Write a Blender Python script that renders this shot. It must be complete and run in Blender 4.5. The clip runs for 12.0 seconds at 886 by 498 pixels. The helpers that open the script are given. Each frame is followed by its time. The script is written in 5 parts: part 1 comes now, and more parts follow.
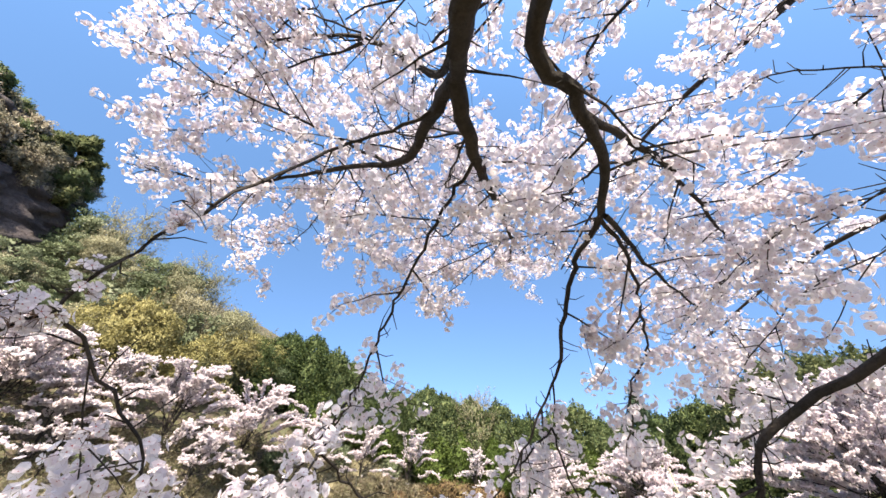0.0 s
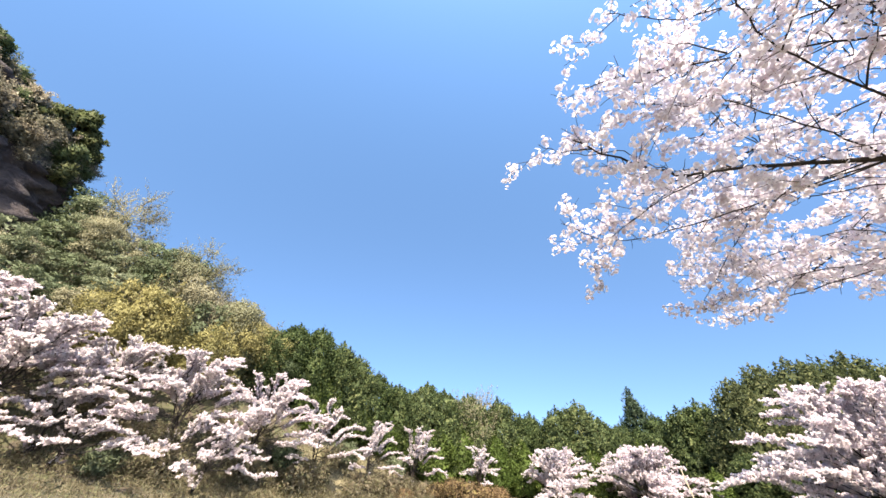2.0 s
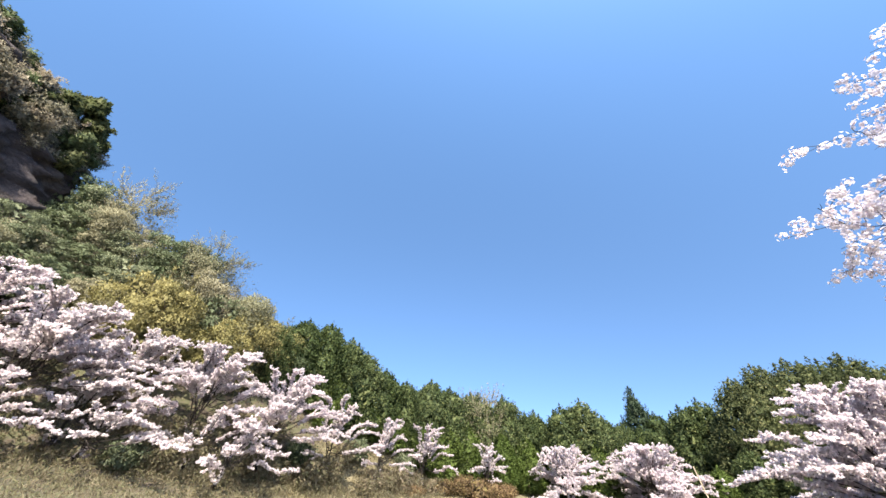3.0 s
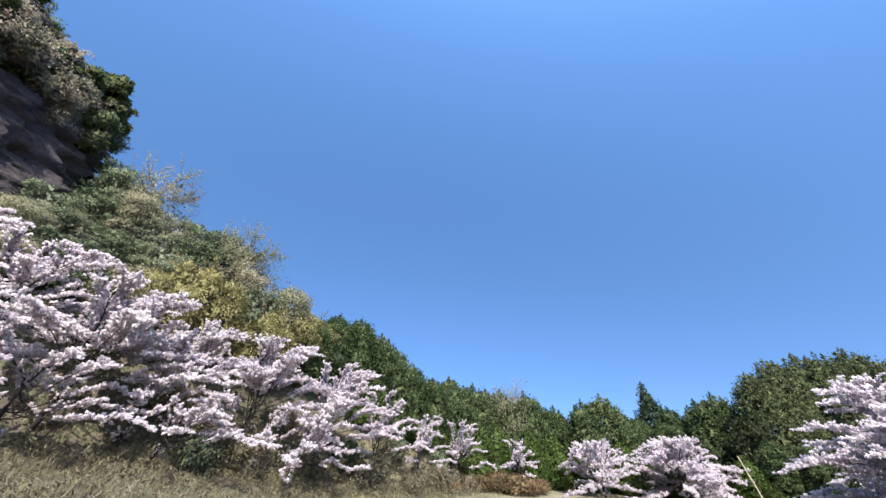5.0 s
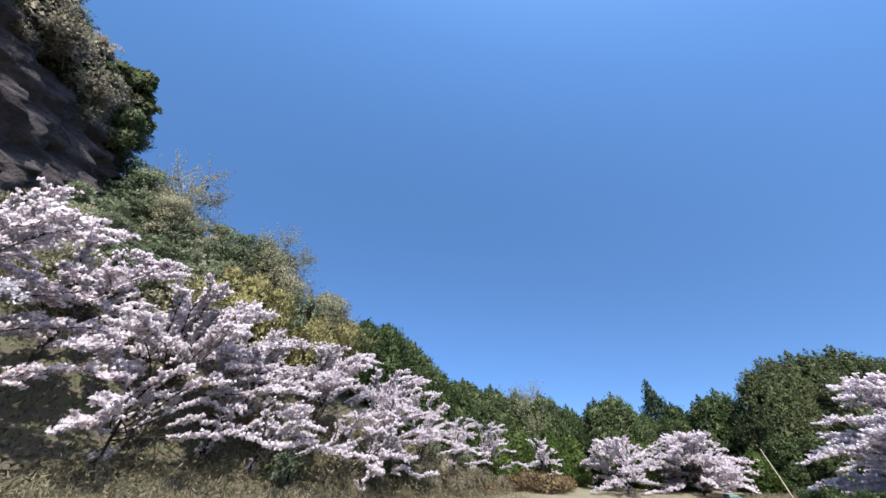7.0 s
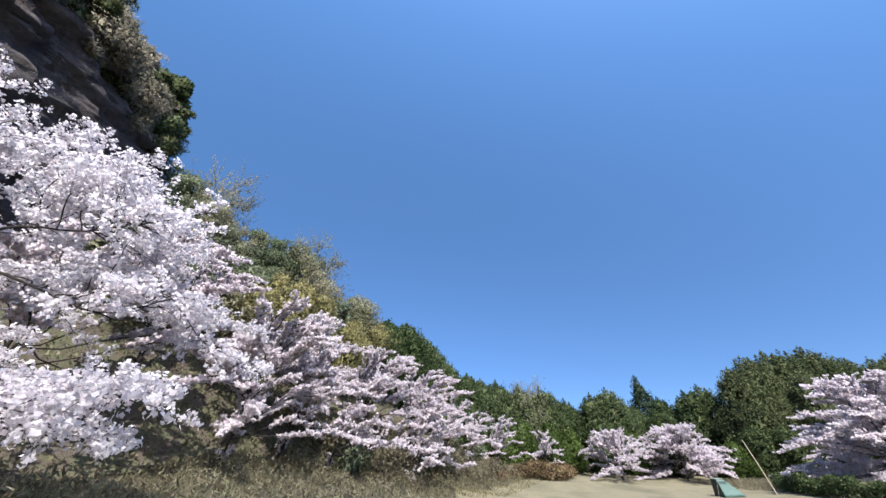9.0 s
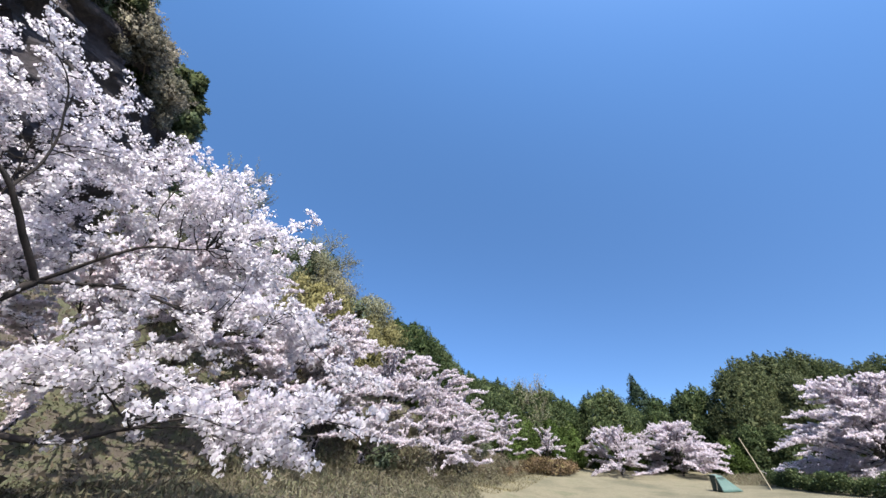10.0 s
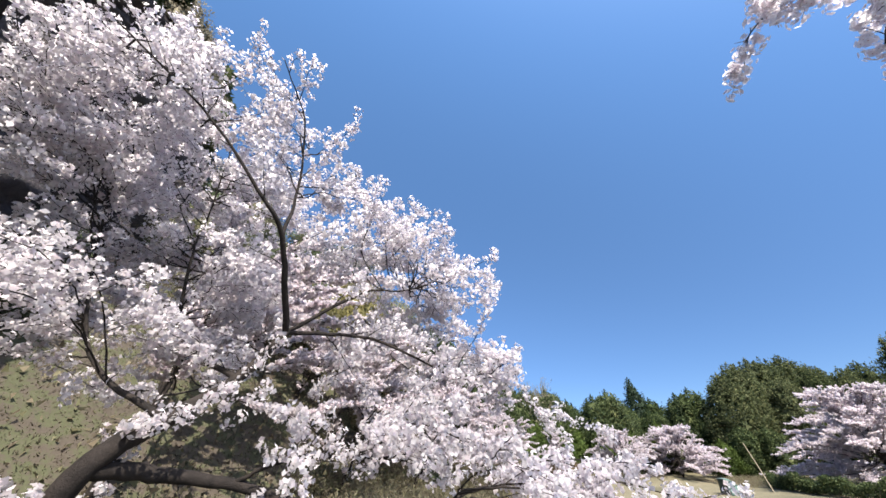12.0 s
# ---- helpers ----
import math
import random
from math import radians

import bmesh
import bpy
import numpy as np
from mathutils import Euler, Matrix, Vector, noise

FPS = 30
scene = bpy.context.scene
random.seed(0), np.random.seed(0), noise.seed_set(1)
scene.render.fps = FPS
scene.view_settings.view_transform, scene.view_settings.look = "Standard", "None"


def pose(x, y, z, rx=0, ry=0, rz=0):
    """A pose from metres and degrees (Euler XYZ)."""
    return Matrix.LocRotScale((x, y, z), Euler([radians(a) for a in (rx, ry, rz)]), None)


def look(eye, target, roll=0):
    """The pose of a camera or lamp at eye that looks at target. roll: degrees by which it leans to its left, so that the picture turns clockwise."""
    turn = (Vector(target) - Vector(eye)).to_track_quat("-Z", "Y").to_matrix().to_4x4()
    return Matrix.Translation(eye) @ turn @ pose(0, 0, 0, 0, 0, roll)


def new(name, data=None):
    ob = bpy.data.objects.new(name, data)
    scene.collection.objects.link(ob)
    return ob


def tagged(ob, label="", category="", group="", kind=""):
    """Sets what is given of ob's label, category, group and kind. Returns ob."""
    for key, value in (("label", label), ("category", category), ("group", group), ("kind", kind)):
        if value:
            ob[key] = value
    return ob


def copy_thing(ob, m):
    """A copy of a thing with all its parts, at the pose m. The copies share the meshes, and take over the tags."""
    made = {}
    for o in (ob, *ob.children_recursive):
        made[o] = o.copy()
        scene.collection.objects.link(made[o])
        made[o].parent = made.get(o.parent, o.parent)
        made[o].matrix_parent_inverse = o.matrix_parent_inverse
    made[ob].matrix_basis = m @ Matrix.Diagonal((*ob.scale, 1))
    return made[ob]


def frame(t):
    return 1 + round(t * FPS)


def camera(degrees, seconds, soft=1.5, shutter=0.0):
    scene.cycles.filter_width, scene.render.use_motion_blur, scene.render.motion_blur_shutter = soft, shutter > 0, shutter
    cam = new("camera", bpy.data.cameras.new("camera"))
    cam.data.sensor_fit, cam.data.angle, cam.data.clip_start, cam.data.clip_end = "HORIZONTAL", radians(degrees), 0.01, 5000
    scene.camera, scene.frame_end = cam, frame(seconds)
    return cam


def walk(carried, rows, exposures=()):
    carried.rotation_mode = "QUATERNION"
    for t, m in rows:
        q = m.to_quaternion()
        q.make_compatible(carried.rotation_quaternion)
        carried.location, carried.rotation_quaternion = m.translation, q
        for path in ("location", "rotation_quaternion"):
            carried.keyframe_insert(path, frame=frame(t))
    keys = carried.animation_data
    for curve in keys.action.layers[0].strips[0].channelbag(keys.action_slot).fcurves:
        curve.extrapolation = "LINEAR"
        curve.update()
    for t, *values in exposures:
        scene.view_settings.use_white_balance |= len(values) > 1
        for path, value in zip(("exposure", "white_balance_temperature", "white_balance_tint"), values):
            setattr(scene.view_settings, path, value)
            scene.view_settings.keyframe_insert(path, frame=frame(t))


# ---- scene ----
cam = camera(106.5, 12.0)
METRES, EYE, TILT, LEAN, TURN = 28.0, 3.4, 35.0, 0.0, 0.0
ROWS = [
    (0.0, 0.0, 0.0, 0.0, 0.0, 0.0, -0.0),
    (0.5, -0.0244, 0.0002, 0.0022, -0.56, 0.01, -0.57),
    (1.0, -0.0502, 0.0042, 0.0032, -1.33, -0.32, -1.3),
    (1.5, -0.0775, 0.0098, 0.0017, -1.87, -0.45, -1.89),
    (2.0, -0.1096, 0.0136, -0.0024, -2.45, -0.44, -2.46),
    (2.5, -0.1477, 0.0157, -0.0071, -3.02, -0.49, -3.02),
    (3.0, -0.1894, 0.017, -0.0126, -3.86, -0.49, -3.57),
    (5.0, -0.3963, 0.0489, -0.0466, -7.16, -0.3, -4.49),
    (5.5, -0.4487, 0.06, -0.0542, -7.95, -0.24, -4.6),
    (6.0, -0.498, 0.0676, -0.056, -8.95, -0.06, -4.58),
    (6.5, -0.5438, 0.071, -0.0503, -9.93, 0.02, -4.64),
    (7.0, -0.5863, 0.0673, -0.0404, -10.61, -0.28, -4.74),
    (9.0, -0.7411, 0.0239, 0.0019, -13.39, -1.39, -6.15),
    (9.5, -0.7792, 0.0219, 0.0084, -14.03, -1.76, -6.67),
    (10.0, -0.817, 0.0264, 0.0125, -14.73, -1.99, -7.17),
    (10.5, -0.8542, 0.0344, 0.0158, -15.51, -2.08, -7.6),
    (11.0, -0.892, 0.0439, 0.0179, -16.22, -2.08, -8.02),
    (11.5, -0.9312, 0.0553, 0.0191, -16.85, -2.05, -8.53),
    (12.0, -0.9678, 0.0722, 0.0225, -17.71, -2.0, -8.9),
]
walk(cam, [(t, pose(0, 0, EYE, TILT, LEAN, TURN) @ pose(METRES * x, METRES * y, METRES * z, 90 + pitch, roll, yaw)) for t, x, y, z, yaw, pitch, roll in ROWS],
     exposures=[(0.0, 1.76, 7900, 10), (0.8, 1.76, 7900, 10), (1.5, 1.8, 8000, 10), (2.5, 1.76, 7900, 10), (3.2, 1.6, 7450, 10), (5.0, 1.27, 6650, 10), (6.5, 1.08, 6500, 10), (10.0, 1.06, 6550, 10), (12.0, 1.14, 7000, 10)])

# ---- world, sun, exposure ----
SUN_EL, SUN_AZ = 51.0, 174.0      # degrees; azimuth clockwise from +y
world = bpy.data.worlds.new("sky")
scene.world = world
world.use_nodes = True
wn = world.node_tree
sky = wn.nodes.new("ShaderNodeTexSky")
sky.sky_type = "NISHITA"
sky.sun_disc = False
sky.sun_elevation, sky.sun_rotation = radians(SUN_EL), radians(SUN_AZ)
sky.altitude, sky.air_density, sky.dust_density, sky.ozone_density = 3000, 0.9, 0.0, 6.0
wn.links.new(sky.outputs[0], wn.nodes["Background"].inputs[0])
wn.nodes["Background"].inputs[1].default_value = 0.037
clear = wn.nodes.new("ShaderNodeBackground")
clear.inputs[0].default_value = (0.168, 0.435, 1.03, 1)
both = wn.nodes.new("ShaderNodeAddShader")
wn.links.new(wn.nodes["Background"].outputs[0], both.inputs[0])
wn.links.new(clear.outputs[0], both.inputs[1])
# clear air scatters least at right angles to the sun
sunward = Vector((math.sin(radians(SUN_AZ)) * math.cos(radians(SUN_EL)), math.cos(radians(SUN_AZ)) * math.cos(radians(SUN_EL)), math.sin(radians(SUN_EL))))
toward = wn.nodes.new("ShaderNodeVectorMath")
toward.operation = "DOT_PRODUCT"
toward.inputs[1].default_value = sunward
wn.links.new(wn.nodes.new("ShaderNodeTexCoord").outputs["Generated"], toward.inputs[0])
square = wn.nodes.new("ShaderNodeMath")
square.operation = "POWER"
square.inputs[1].default_value = 2.0
wn.links.new(toward.outputs["Value"], square.inputs[0])
phase = wn.nodes.new("ShaderNodeMath")
phase.operation = "MULTIPLY_ADD"
phase.inputs[1].default_value, phase.inputs[2].default_value = 0.43, 0.212
wn.links.new(square.outputs[0], phase.inputs[0])
wn.links.new(phase.outputs[0], clear.inputs[1])
# the bright haze around the sun
ahead = wn.nodes.new("ShaderNodeMath")
ahead.operation = "MAXIMUM"
ahead.inputs[1].default_value = 0.0
wn.links.new(toward.outputs["Value"], ahead.inputs[0])
lobe = wn.nodes.new("ShaderNodeMath")
lobe.operation = "POWER"
lobe.inputs[1].default_value = 9.0
wn.links.new(ahead.outputs[0], lobe.inputs[0])
glow = wn.nodes.new("ShaderNodeMath")
glow.operation = "MULTIPLY"
glow.inputs[1].default_value = 2.2
wn.links.new(lobe.outputs[0], glow.inputs[0])
haze = wn.nodes.new("ShaderNodeBackground")
haze.inputs[0].default_value = (1.0, 0.95, 0.88, 1)
wn.links.new(glow.outputs[0], haze.inputs[1])
whole = wn.nodes.new("ShaderNodeAddShader")
wn.links.new(both.outputs[0], whole.inputs[0])
wn.links.new(haze.outputs[0], whole.inputs[1])
wn.links.new(whole.outputs[0], wn.nodes["World Output"].inputs[0])
sun = new("sun", bpy.data.lights.new("sun", "SUN"))
sun.data.energy, sun.data.angle, sun.data.color = 4.6, radians(0.6), (1.0, 0.96, 0.90)
sx, sy = math.sin(radians(SUN_AZ)), math.cos(radians(SUN_AZ))
sun.matrix_world = look((60 * sx, 60 * sy, 60 * math.tan(radians(SUN_EL))), (0, 0, 0))

# ---- materials ----


def node(nt, kind, **values):
    n = nt.nodes.new(kind)
    for key, value in values.items():
        n.inputs[key].default_value = value
    return n


def ramp(nt, fac, stops):
    r = nt.nodes.new("ShaderNodeValToRGB")
    els = r.color_ramp.elements
    while len(els) < len(stops):
        els.new(0.5)
    for e, (p, c) in zip(els, stops):
        e.position, e.color = p, (*c, 1)
    nt.links.new(fac, r.inputs[0])
    return r.outputs[0]


def noise_tex(nt, scale, detail=4.0, rough=0.6):
    co = nt.nodes.new("ShaderNodeTexCoord")
    n = node(nt, "ShaderNodeTexNoise", Scale=scale, Detail=detail, Roughness=rough)
    nt.links.new(co.outputs["Object"], n.inputs["Vector"])
    return n.outputs["Fac"]


def mix_rgb(nt, kind, fac, a, b):
    m = nt.nodes.new("ShaderNodeMix")
    m.data_type, m.blend_type = "RGBA", kind
    m.inputs[0].default_value = fac
    nt.links.new(a, m.inputs[6])
    nt.links.new(b, m.inputs[7])
    return m.outputs[2]


def surface(name, coarse, fine, stops, fine_stops, rough=0.85, bump=0.4, dist=0.05):
    """Two scales of noise colour, with relief."""
    m = bpy.data.materials.new(name)
    m.use_nodes = True
    nt = m.node_tree
    b = nt.nodes["Principled BSDF"]
    b.inputs["Roughness"].default_value = rough
    a = ramp(nt, noise_tex(nt, coarse, 5), stops)
    f = noise_tex(nt, fine, 6, 0.7)
    nt.links.new(mix_rgb(nt, "MULTIPLY", 1.0, a, ramp(nt, f, fine_stops)), b.inputs["Base Color"])
    bp = node(nt, "ShaderNodeBump", Strength=bump, Distance=dist)
    nt.links.new(f, bp.inputs["Height"])
    nt.links.new(bp.outputs[0], b.inputs["Normal"])
    return m


def leafy(name, stops, through_light=0.3, rough=0.6, each=0.75):
    """Thin leaves or petals: each island a shade of its own, part of the light goes through."""
    m = bpy.data.materials.new(name)
    m.use_nodes = True
    nt = m.node_tree
    b = nt.nodes["Principled BSDF"]
    b.inputs["Roughness"].default_value = rough
    b.inputs["Specular IOR Level"].default_value = 0.12
    g = nt.nodes.new("ShaderNodeNewGeometry")
    c = ramp(nt, g.outputs["Random Per Island"], stops)
    big = ramp(nt, noise_tex(nt, 0.6, 3), [(0.3, (0.82, 0.82, 0.82)), (0.7, (1, 1, 1))])
    c = mix_rgb(nt, "MULTIPLY", 1.0, c, big)
    oi = nt.nodes.new("ShaderNodeObjectInfo")
    per = ramp(nt, oi.outputs["Random"], [(0.0, (each, each + 0.6 * (1 - each) * 0.3, each)), (1.0, (1, 1, 1))])
    c = mix_rgb(nt, "MULTIPLY", 1.0, c, per)
    nt.links.new(c, b.inputs["Base Color"])
    t = nt.nodes.new("ShaderNodeBsdfTranslucent")
    nt.links.new(c, t.inputs[0])
    mx = nt.nodes.new("ShaderNodeMixShader")
    mx.inputs[0].default_value = through_light
    nt.links.new(b.outputs[0], mx.inputs[1])
    nt.links.new(t.outputs[0], mx.inputs[2])
    nt.links.new(mx.outputs[0], nt.nodes["Material Output"].inputs[0])
    return m


def plain(name, col, rough=0.7, vary=0.25, scale=8.0):
    return surface(name, scale, scale * 9, [(0.3, tuple(v * (1 - vary) for v in col)), (0.7, col)],
                   [(0.3, (0.8, 0.8, 0.8)), (0.7, (1, 1, 1))], rough, 0.2, 0.01)


M_BARK = surface("cherry_bark", 5, 60, [(0.35, (0.019, 0.016, 0.015)), (0.65, (0.046, 0.037, 0.033))],
                 [(0.3, (0.5, 0.5, 0.5)), (0.7, (1, 1, 1))], 0.85, 0.7, 0.02)
M_BARK.node_tree.nodes["Principled BSDF"].inputs["Specular IOR Level"].default_value = 0.2
M_BARK2 = surface("tree_bark", 3, 30, [(0.35, (0.07, 0.05, 0.035)), (0.65, (0.18, 0.14, 0.10))],
                  [(0.3, (0.5, 0.5, 0.5)), (0.7, (1, 1, 1))], 0.9, 0.6, 0.03)
M_PETAL = leafy("cherry_petals", [(0.0, (0.81, 0.68, 0.745)), (0.3, (0.87, 0.79, 0.835)), (1.0, (0.895, 0.85, 0.88))], 0.68, each=0.95)
M_FLOWER = leafy("cherry_flowers", [(0.0, (0.67, 0.59, 0.665)), (0.3, (0.735, 0.69, 0.75)), (1.0, (0.77, 0.75, 0.80))], 0.53, each=0.97)
M_BLOOM = leafy("cherry_bloom", [(0.0, (0.80, 0.71, 0.765)), (0.3, (0.85, 0.80, 0.84)), (1.0, (0.88, 0.855, 0.885))], 0.74, each=0.97)
M_STALK = plain("flower_stalk", (0.16, 0.09, 0.06))
M_CENTRE = plain("flower_centre", (0.42, 0.10, 0.10))
M_HINOKI = leafy("hinoki_leaves", [(0.0, (0.036, 0.054, 0.027)), (0.55, (0.095, 0.130, 0.058)), (0.85, (0.16, 0.195, 0.085)), (1.0, (0.25, 0.27, 0.125))], 0.38, each=0.55)
M_SPIRE = leafy("spire_needles", [(0.0, (0.05, 0.075, 0.05)), (0.6, (0.08, 0.115, 0.08)), (1.0, (0.13, 0.165, 0.115))], 0.3, each=0.55)
M_CEDAR = leafy("cedar_leaves", [(0.0, (0.085, 0.125, 0.032)), (0.6, (0.12, 0.165, 0.045)), (1.0, (0.16, 0.21, 0.065))], 0.3, each=0.55)
M_PINE = leafy("pine_needles", [(0.0, (0.042, 0.056, 0.030)), (0.55, (0.115, 0.14, 0.066)), (0.85, (0.19, 0.205, 0.098)), (1.0, (0.28, 0.28, 0.145))], 0.45, each=0.6)
M_OLIVE = leafy("evergreen_leaves", [(0.0, (0.115, 0.14, 0.085)), (0.6, (0.175, 0.20, 0.125)), (1.0, (0.26, 0.28, 0.195))], 0.3, each=0.5)
M_HOLLY = leafy("dark_evergreen_leaves", [(0.0, (0.085, 0.12, 0.055)), (0.6, (0.13, 0.165, 0.08)), (1.0, (0.195, 0.23, 0.125))], 0.3, each=0.55)
M_YELLOW = leafy("spring_leaves", [(0.0, (0.20, 0.183, 0.078)), (0.6, (0.265, 0.24, 0.105)), (1.0, (0.35, 0.315, 0.15))], 0.35)
M_TAN = leafy("budding_twigs", [(0.0, (0.24, 0.22, 0.15)), (0.6, (0.31, 0.29, 0.195)), (1.0, (0.40, 0.375, 0.27))], 0.35, each=0.6)
M_CLIFFBRUSH = leafy("cliff_brush", [(0.0, (0.20, 0.172, 0.135)), (0.6, (0.35, 0.305, 0.24)), (1.0, (0.50, 0.45, 0.35))], 0.4, each=0.6)
M_RUST = leafy("azalea_leaves", [(0.0, (0.10, 0.065, 0.04)), (0.6, (0.22, 0.14, 0.085)), (1.0, (0.28, 0.22, 0.10))], 0.2)
M_DRY = leafy("dry_grass_blades", [(0.0, (0.14, 0.11, 0.06)), (0.6, (0.30, 0.25, 0.14)), (1.0, (0.44, 0.38, 0.24))], 0.25)
M_BRUSH = leafy("brush_stems", [(0.0, (0.20, 0.162, 0.118)), (0.45, (0.29, 0.238, 0.172)), (0.75, (0.25, 0.25, 0.145)), (1.0, (0.38, 0.325, 0.245))], 0.5)
# brown stems, darkened so the colour holds part of the leaning cherry's shade
M_SHADED_BRACKEN = leafy("shaded_bracken_stems", [(0.0, (0.095, 0.076, 0.057)), (0.55, (0.115, 0.093, 0.07)), (0.8, (0.105, 0.114, 0.054)), (1.0, (0.135, 0.11, 0.084))], 0.5)
M_GROUND = surface("dry_ground", 0.22, 5, [(0.3, (0.10, 0.095, 0.055)), (0.45, (0.155, 0.140, 0.085)), (0.55, (0.19, 0.168, 0.105)), (0.7, (0.12, 0.12, 0.065))],
                   [(0.3, (0.6, 0.57, 0.54)), (0.7, (1, 1, 1))], 0.95, 0.4, 0.04)


def add_leaf_litter(m):
    """Dark leaf litter and soil on the bank and the hill, straw on the level field."""
    nt = m.node_tree
    b = nt.nodes["Principled BSDF"]
    straw = b.inputs["Base Color"].links[0].from_socket
    co = nt.nodes.new("ShaderNodeTexCoord")
    dot = nt.nodes.new("ShaderNodeVectorMath")
    dot.operation = "DOT_PRODUCT"
    dot.inputs[1].default_value = (-1.15, 0.25, 0)
    nt.links.new(co.outputs["Object"], dot.inputs[0])
    wob = nt.nodes.new("ShaderNodeMath")
    wob.operation = "MULTIPLY_ADD"
    wob.inputs[1].default_value = 9.0
    nt.links.new(noise_tex(nt, 0.35, 5), wob.inputs[0])
    nt.links.new(dot.outputs["Value"], wob.inputs[2])
    rng_node = nt.nodes.new("ShaderNodeMapRange")
    rng_node.inputs[1].default_value, rng_node.inputs[2].default_value = 28.0, 31.0
    nt.links.new(wob.outputs[0], rng_node.inputs[0])
    litter = ramp(nt, noise_tex(nt, 1.3, 6, 0.75), [(0.3, (0.046, 0.036, 0.028)), (0.46, (0.066, 0.053, 0.040)), (0.56, (0.058, 0.064, 0.030)), (0.7, (0.088, 0.072, 0.054))])
    mx = nt.nodes.new("ShaderNodeMix")
    mx.data_type = "RGBA"
    nt.links.new(rng_node.outputs[0], mx.inputs[0])
    nt.links.new(straw, mx.inputs[6])
    nt.links.new(litter, mx.inputs[7])
    nt.links.new(mx.outputs[2], b.inputs["Base Color"])


add_leaf_litter(M_GROUND)
M_ROCK = surface("cliff_rock", 0.5, 3.5, [(0.3, (0.036, 0.028, 0.033)), (0.5, (0.066, 0.052, 0.056)), (0.62, (0.09, 0.072, 0.068)), (0.78, (0.16, 0.132, 0.118))],
                 [(0.3, (0.45, 0.45, 0.45)), (0.7, (1, 1, 1))], 0.9, 1.0, 0.3)
M_TENT = plain("tent_cloth", (0.085, 0.155, 0.132), 0.6)
M_TENT2 = plain("tent_dark_cloth", (0.03, 0.058, 0.052), 0.6)
M_TENT3 = plain("tent_pale_cloth", (0.15, 0.21, 0.19), 0.6)
M_POLE = plain("weathered_pole", (0.42, 0.36, 0.26), 0.8)

# ---- mesh helpers ----


def mesh_of(name, verts, *faces):
    """A mesh from vertex rows and one array of faces for each number of corners; a pair (faces, slot) sets the material slot."""
    me = bpy.data.meshes.new(name)
    verts = np.asarray(verts, dtype=np.float32).reshape(-1, 3)
    loops, starts, totals, slots, at = [], [], [], [], 0
    for f in faces:
        f, slot = f if isinstance(f, tuple) else (f, 0)
        f = np.asarray(f, dtype=np.int32)
        if not len(f):
            continue
        loops.append(f.ravel())
        starts.append(at + np.arange(len(f)) * f.shape[1])
        totals.append(np.full(len(f), f.shape[1]))
        slots.append(np.full(len(f), slot))
        at += f.size
    me.vertices.add(len(verts))
    me.vertices.foreach_set("co", verts.ravel())
    me.loops.add(at)
    me.loops.foreach_set("vertex_index", np.concatenate(loops).astype(np.int32))
    n = sum(len(s) for s in starts)
    me.polygons.add(n)
    me.polygons.foreach_set("loop_start", np.concatenate(starts).astype(np.int32))
    me.polygons.foreach_set("loop_total", np.concatenate(totals).astype(np.int32))
    me.polygons.foreach_set("material_index", np.concatenate(slots).astype(np.int32))
    me.update(calc_edges=True)
    return me


def soften(me, normals, corners=4):
    """Rounds the shading of a cloud of leaves: each blade turns to, and takes, the normal of its clump."""
    co = np.empty(len(me.vertices) * 3, dtype=np.float32)
    me.vertices.foreach_get("co", co)
    co = co.reshape(-1, corners, 3)
    own = np.cross(co[:, 1] - co[:, 0], co[:, 2] - co[:, 0])
    away = np.sum(own * normals, axis=1) < 0
    co[away] = co[away, ::-1]
    me.vertices.foreach_set("co", co.ravel())
    me.update()
    me.normals_split_custom_set_from_vertices(np.repeat(unit(normals), corners, axis=0).tolist())
    return me


def part(name, me, mats, parent=None, label="", smooth=False):
    for m in mats if isinstance(mats, (list, tuple)) else [mats]:
        me.materials.append(m)
    if smooth:
        me.polygons.foreach_set("use_smooth", np.ones(len(me.polygons), dtype=bool))
    ob = new(name, me)
    ob.parent = parent
    if label:
        tagged(ob, label)
    return ob


def tubes(name, lines, sides=6):
    """One mesh of tapered tubes; lines: (points, first radius, last radius)."""
    V, Q, at = [], [], 0
    for pts, r0, r1 in lines:
        pts = np.asarray(pts, float)
        n = len(pts)
        k = sides if r0 > 0.03 else (4 if r0 > 0.012 and sides > 5 else 3)
        tan = np.gradient(pts, axis=0)
        tan /= np.linalg.norm(tan, axis=1)[:, None] + 1e-9
        up = np.array([0.3, 0.2, 1.0]) if abs(tan[0][2]) < 0.8 else np.array([1.0, 0.2, 0.1])
        a = np.cross(tan, up)
        a /= np.linalg.norm(a, axis=1)[:, None] + 1e-9
        b = np.cross(tan, a)
        r = (r1 + (r0 - r1) * np.linspace(1, 0, n) ** (1.4 if r0 > 0.008 else 1.0))[:, None, None]
        ang = np.arange(k) * 2 * np.pi / k
        ring = pts[:, None] + r * (a[:, None] * np.cos(ang)[None, :, None] + b[:, None] * np.sin(ang)[None, :, None])
        V.append(ring.reshape(-1, 3))
        i, j = np.meshgrid(np.arange(n - 1), np.arange(k), indexing="ij")
        p, q = at + i * k + j, at + i * k + (j + 1) % k
        Q.append(np.stack([p, q, q + k, p + k], -1).reshape(-1, 4))
        at += n * k
    return mesh_of(name, np.concatenate(V), np.concatenate(Q))


def unit(v):
    return v / (np.linalg.norm(v, axis=-1, keepdims=True) + 1e-9)


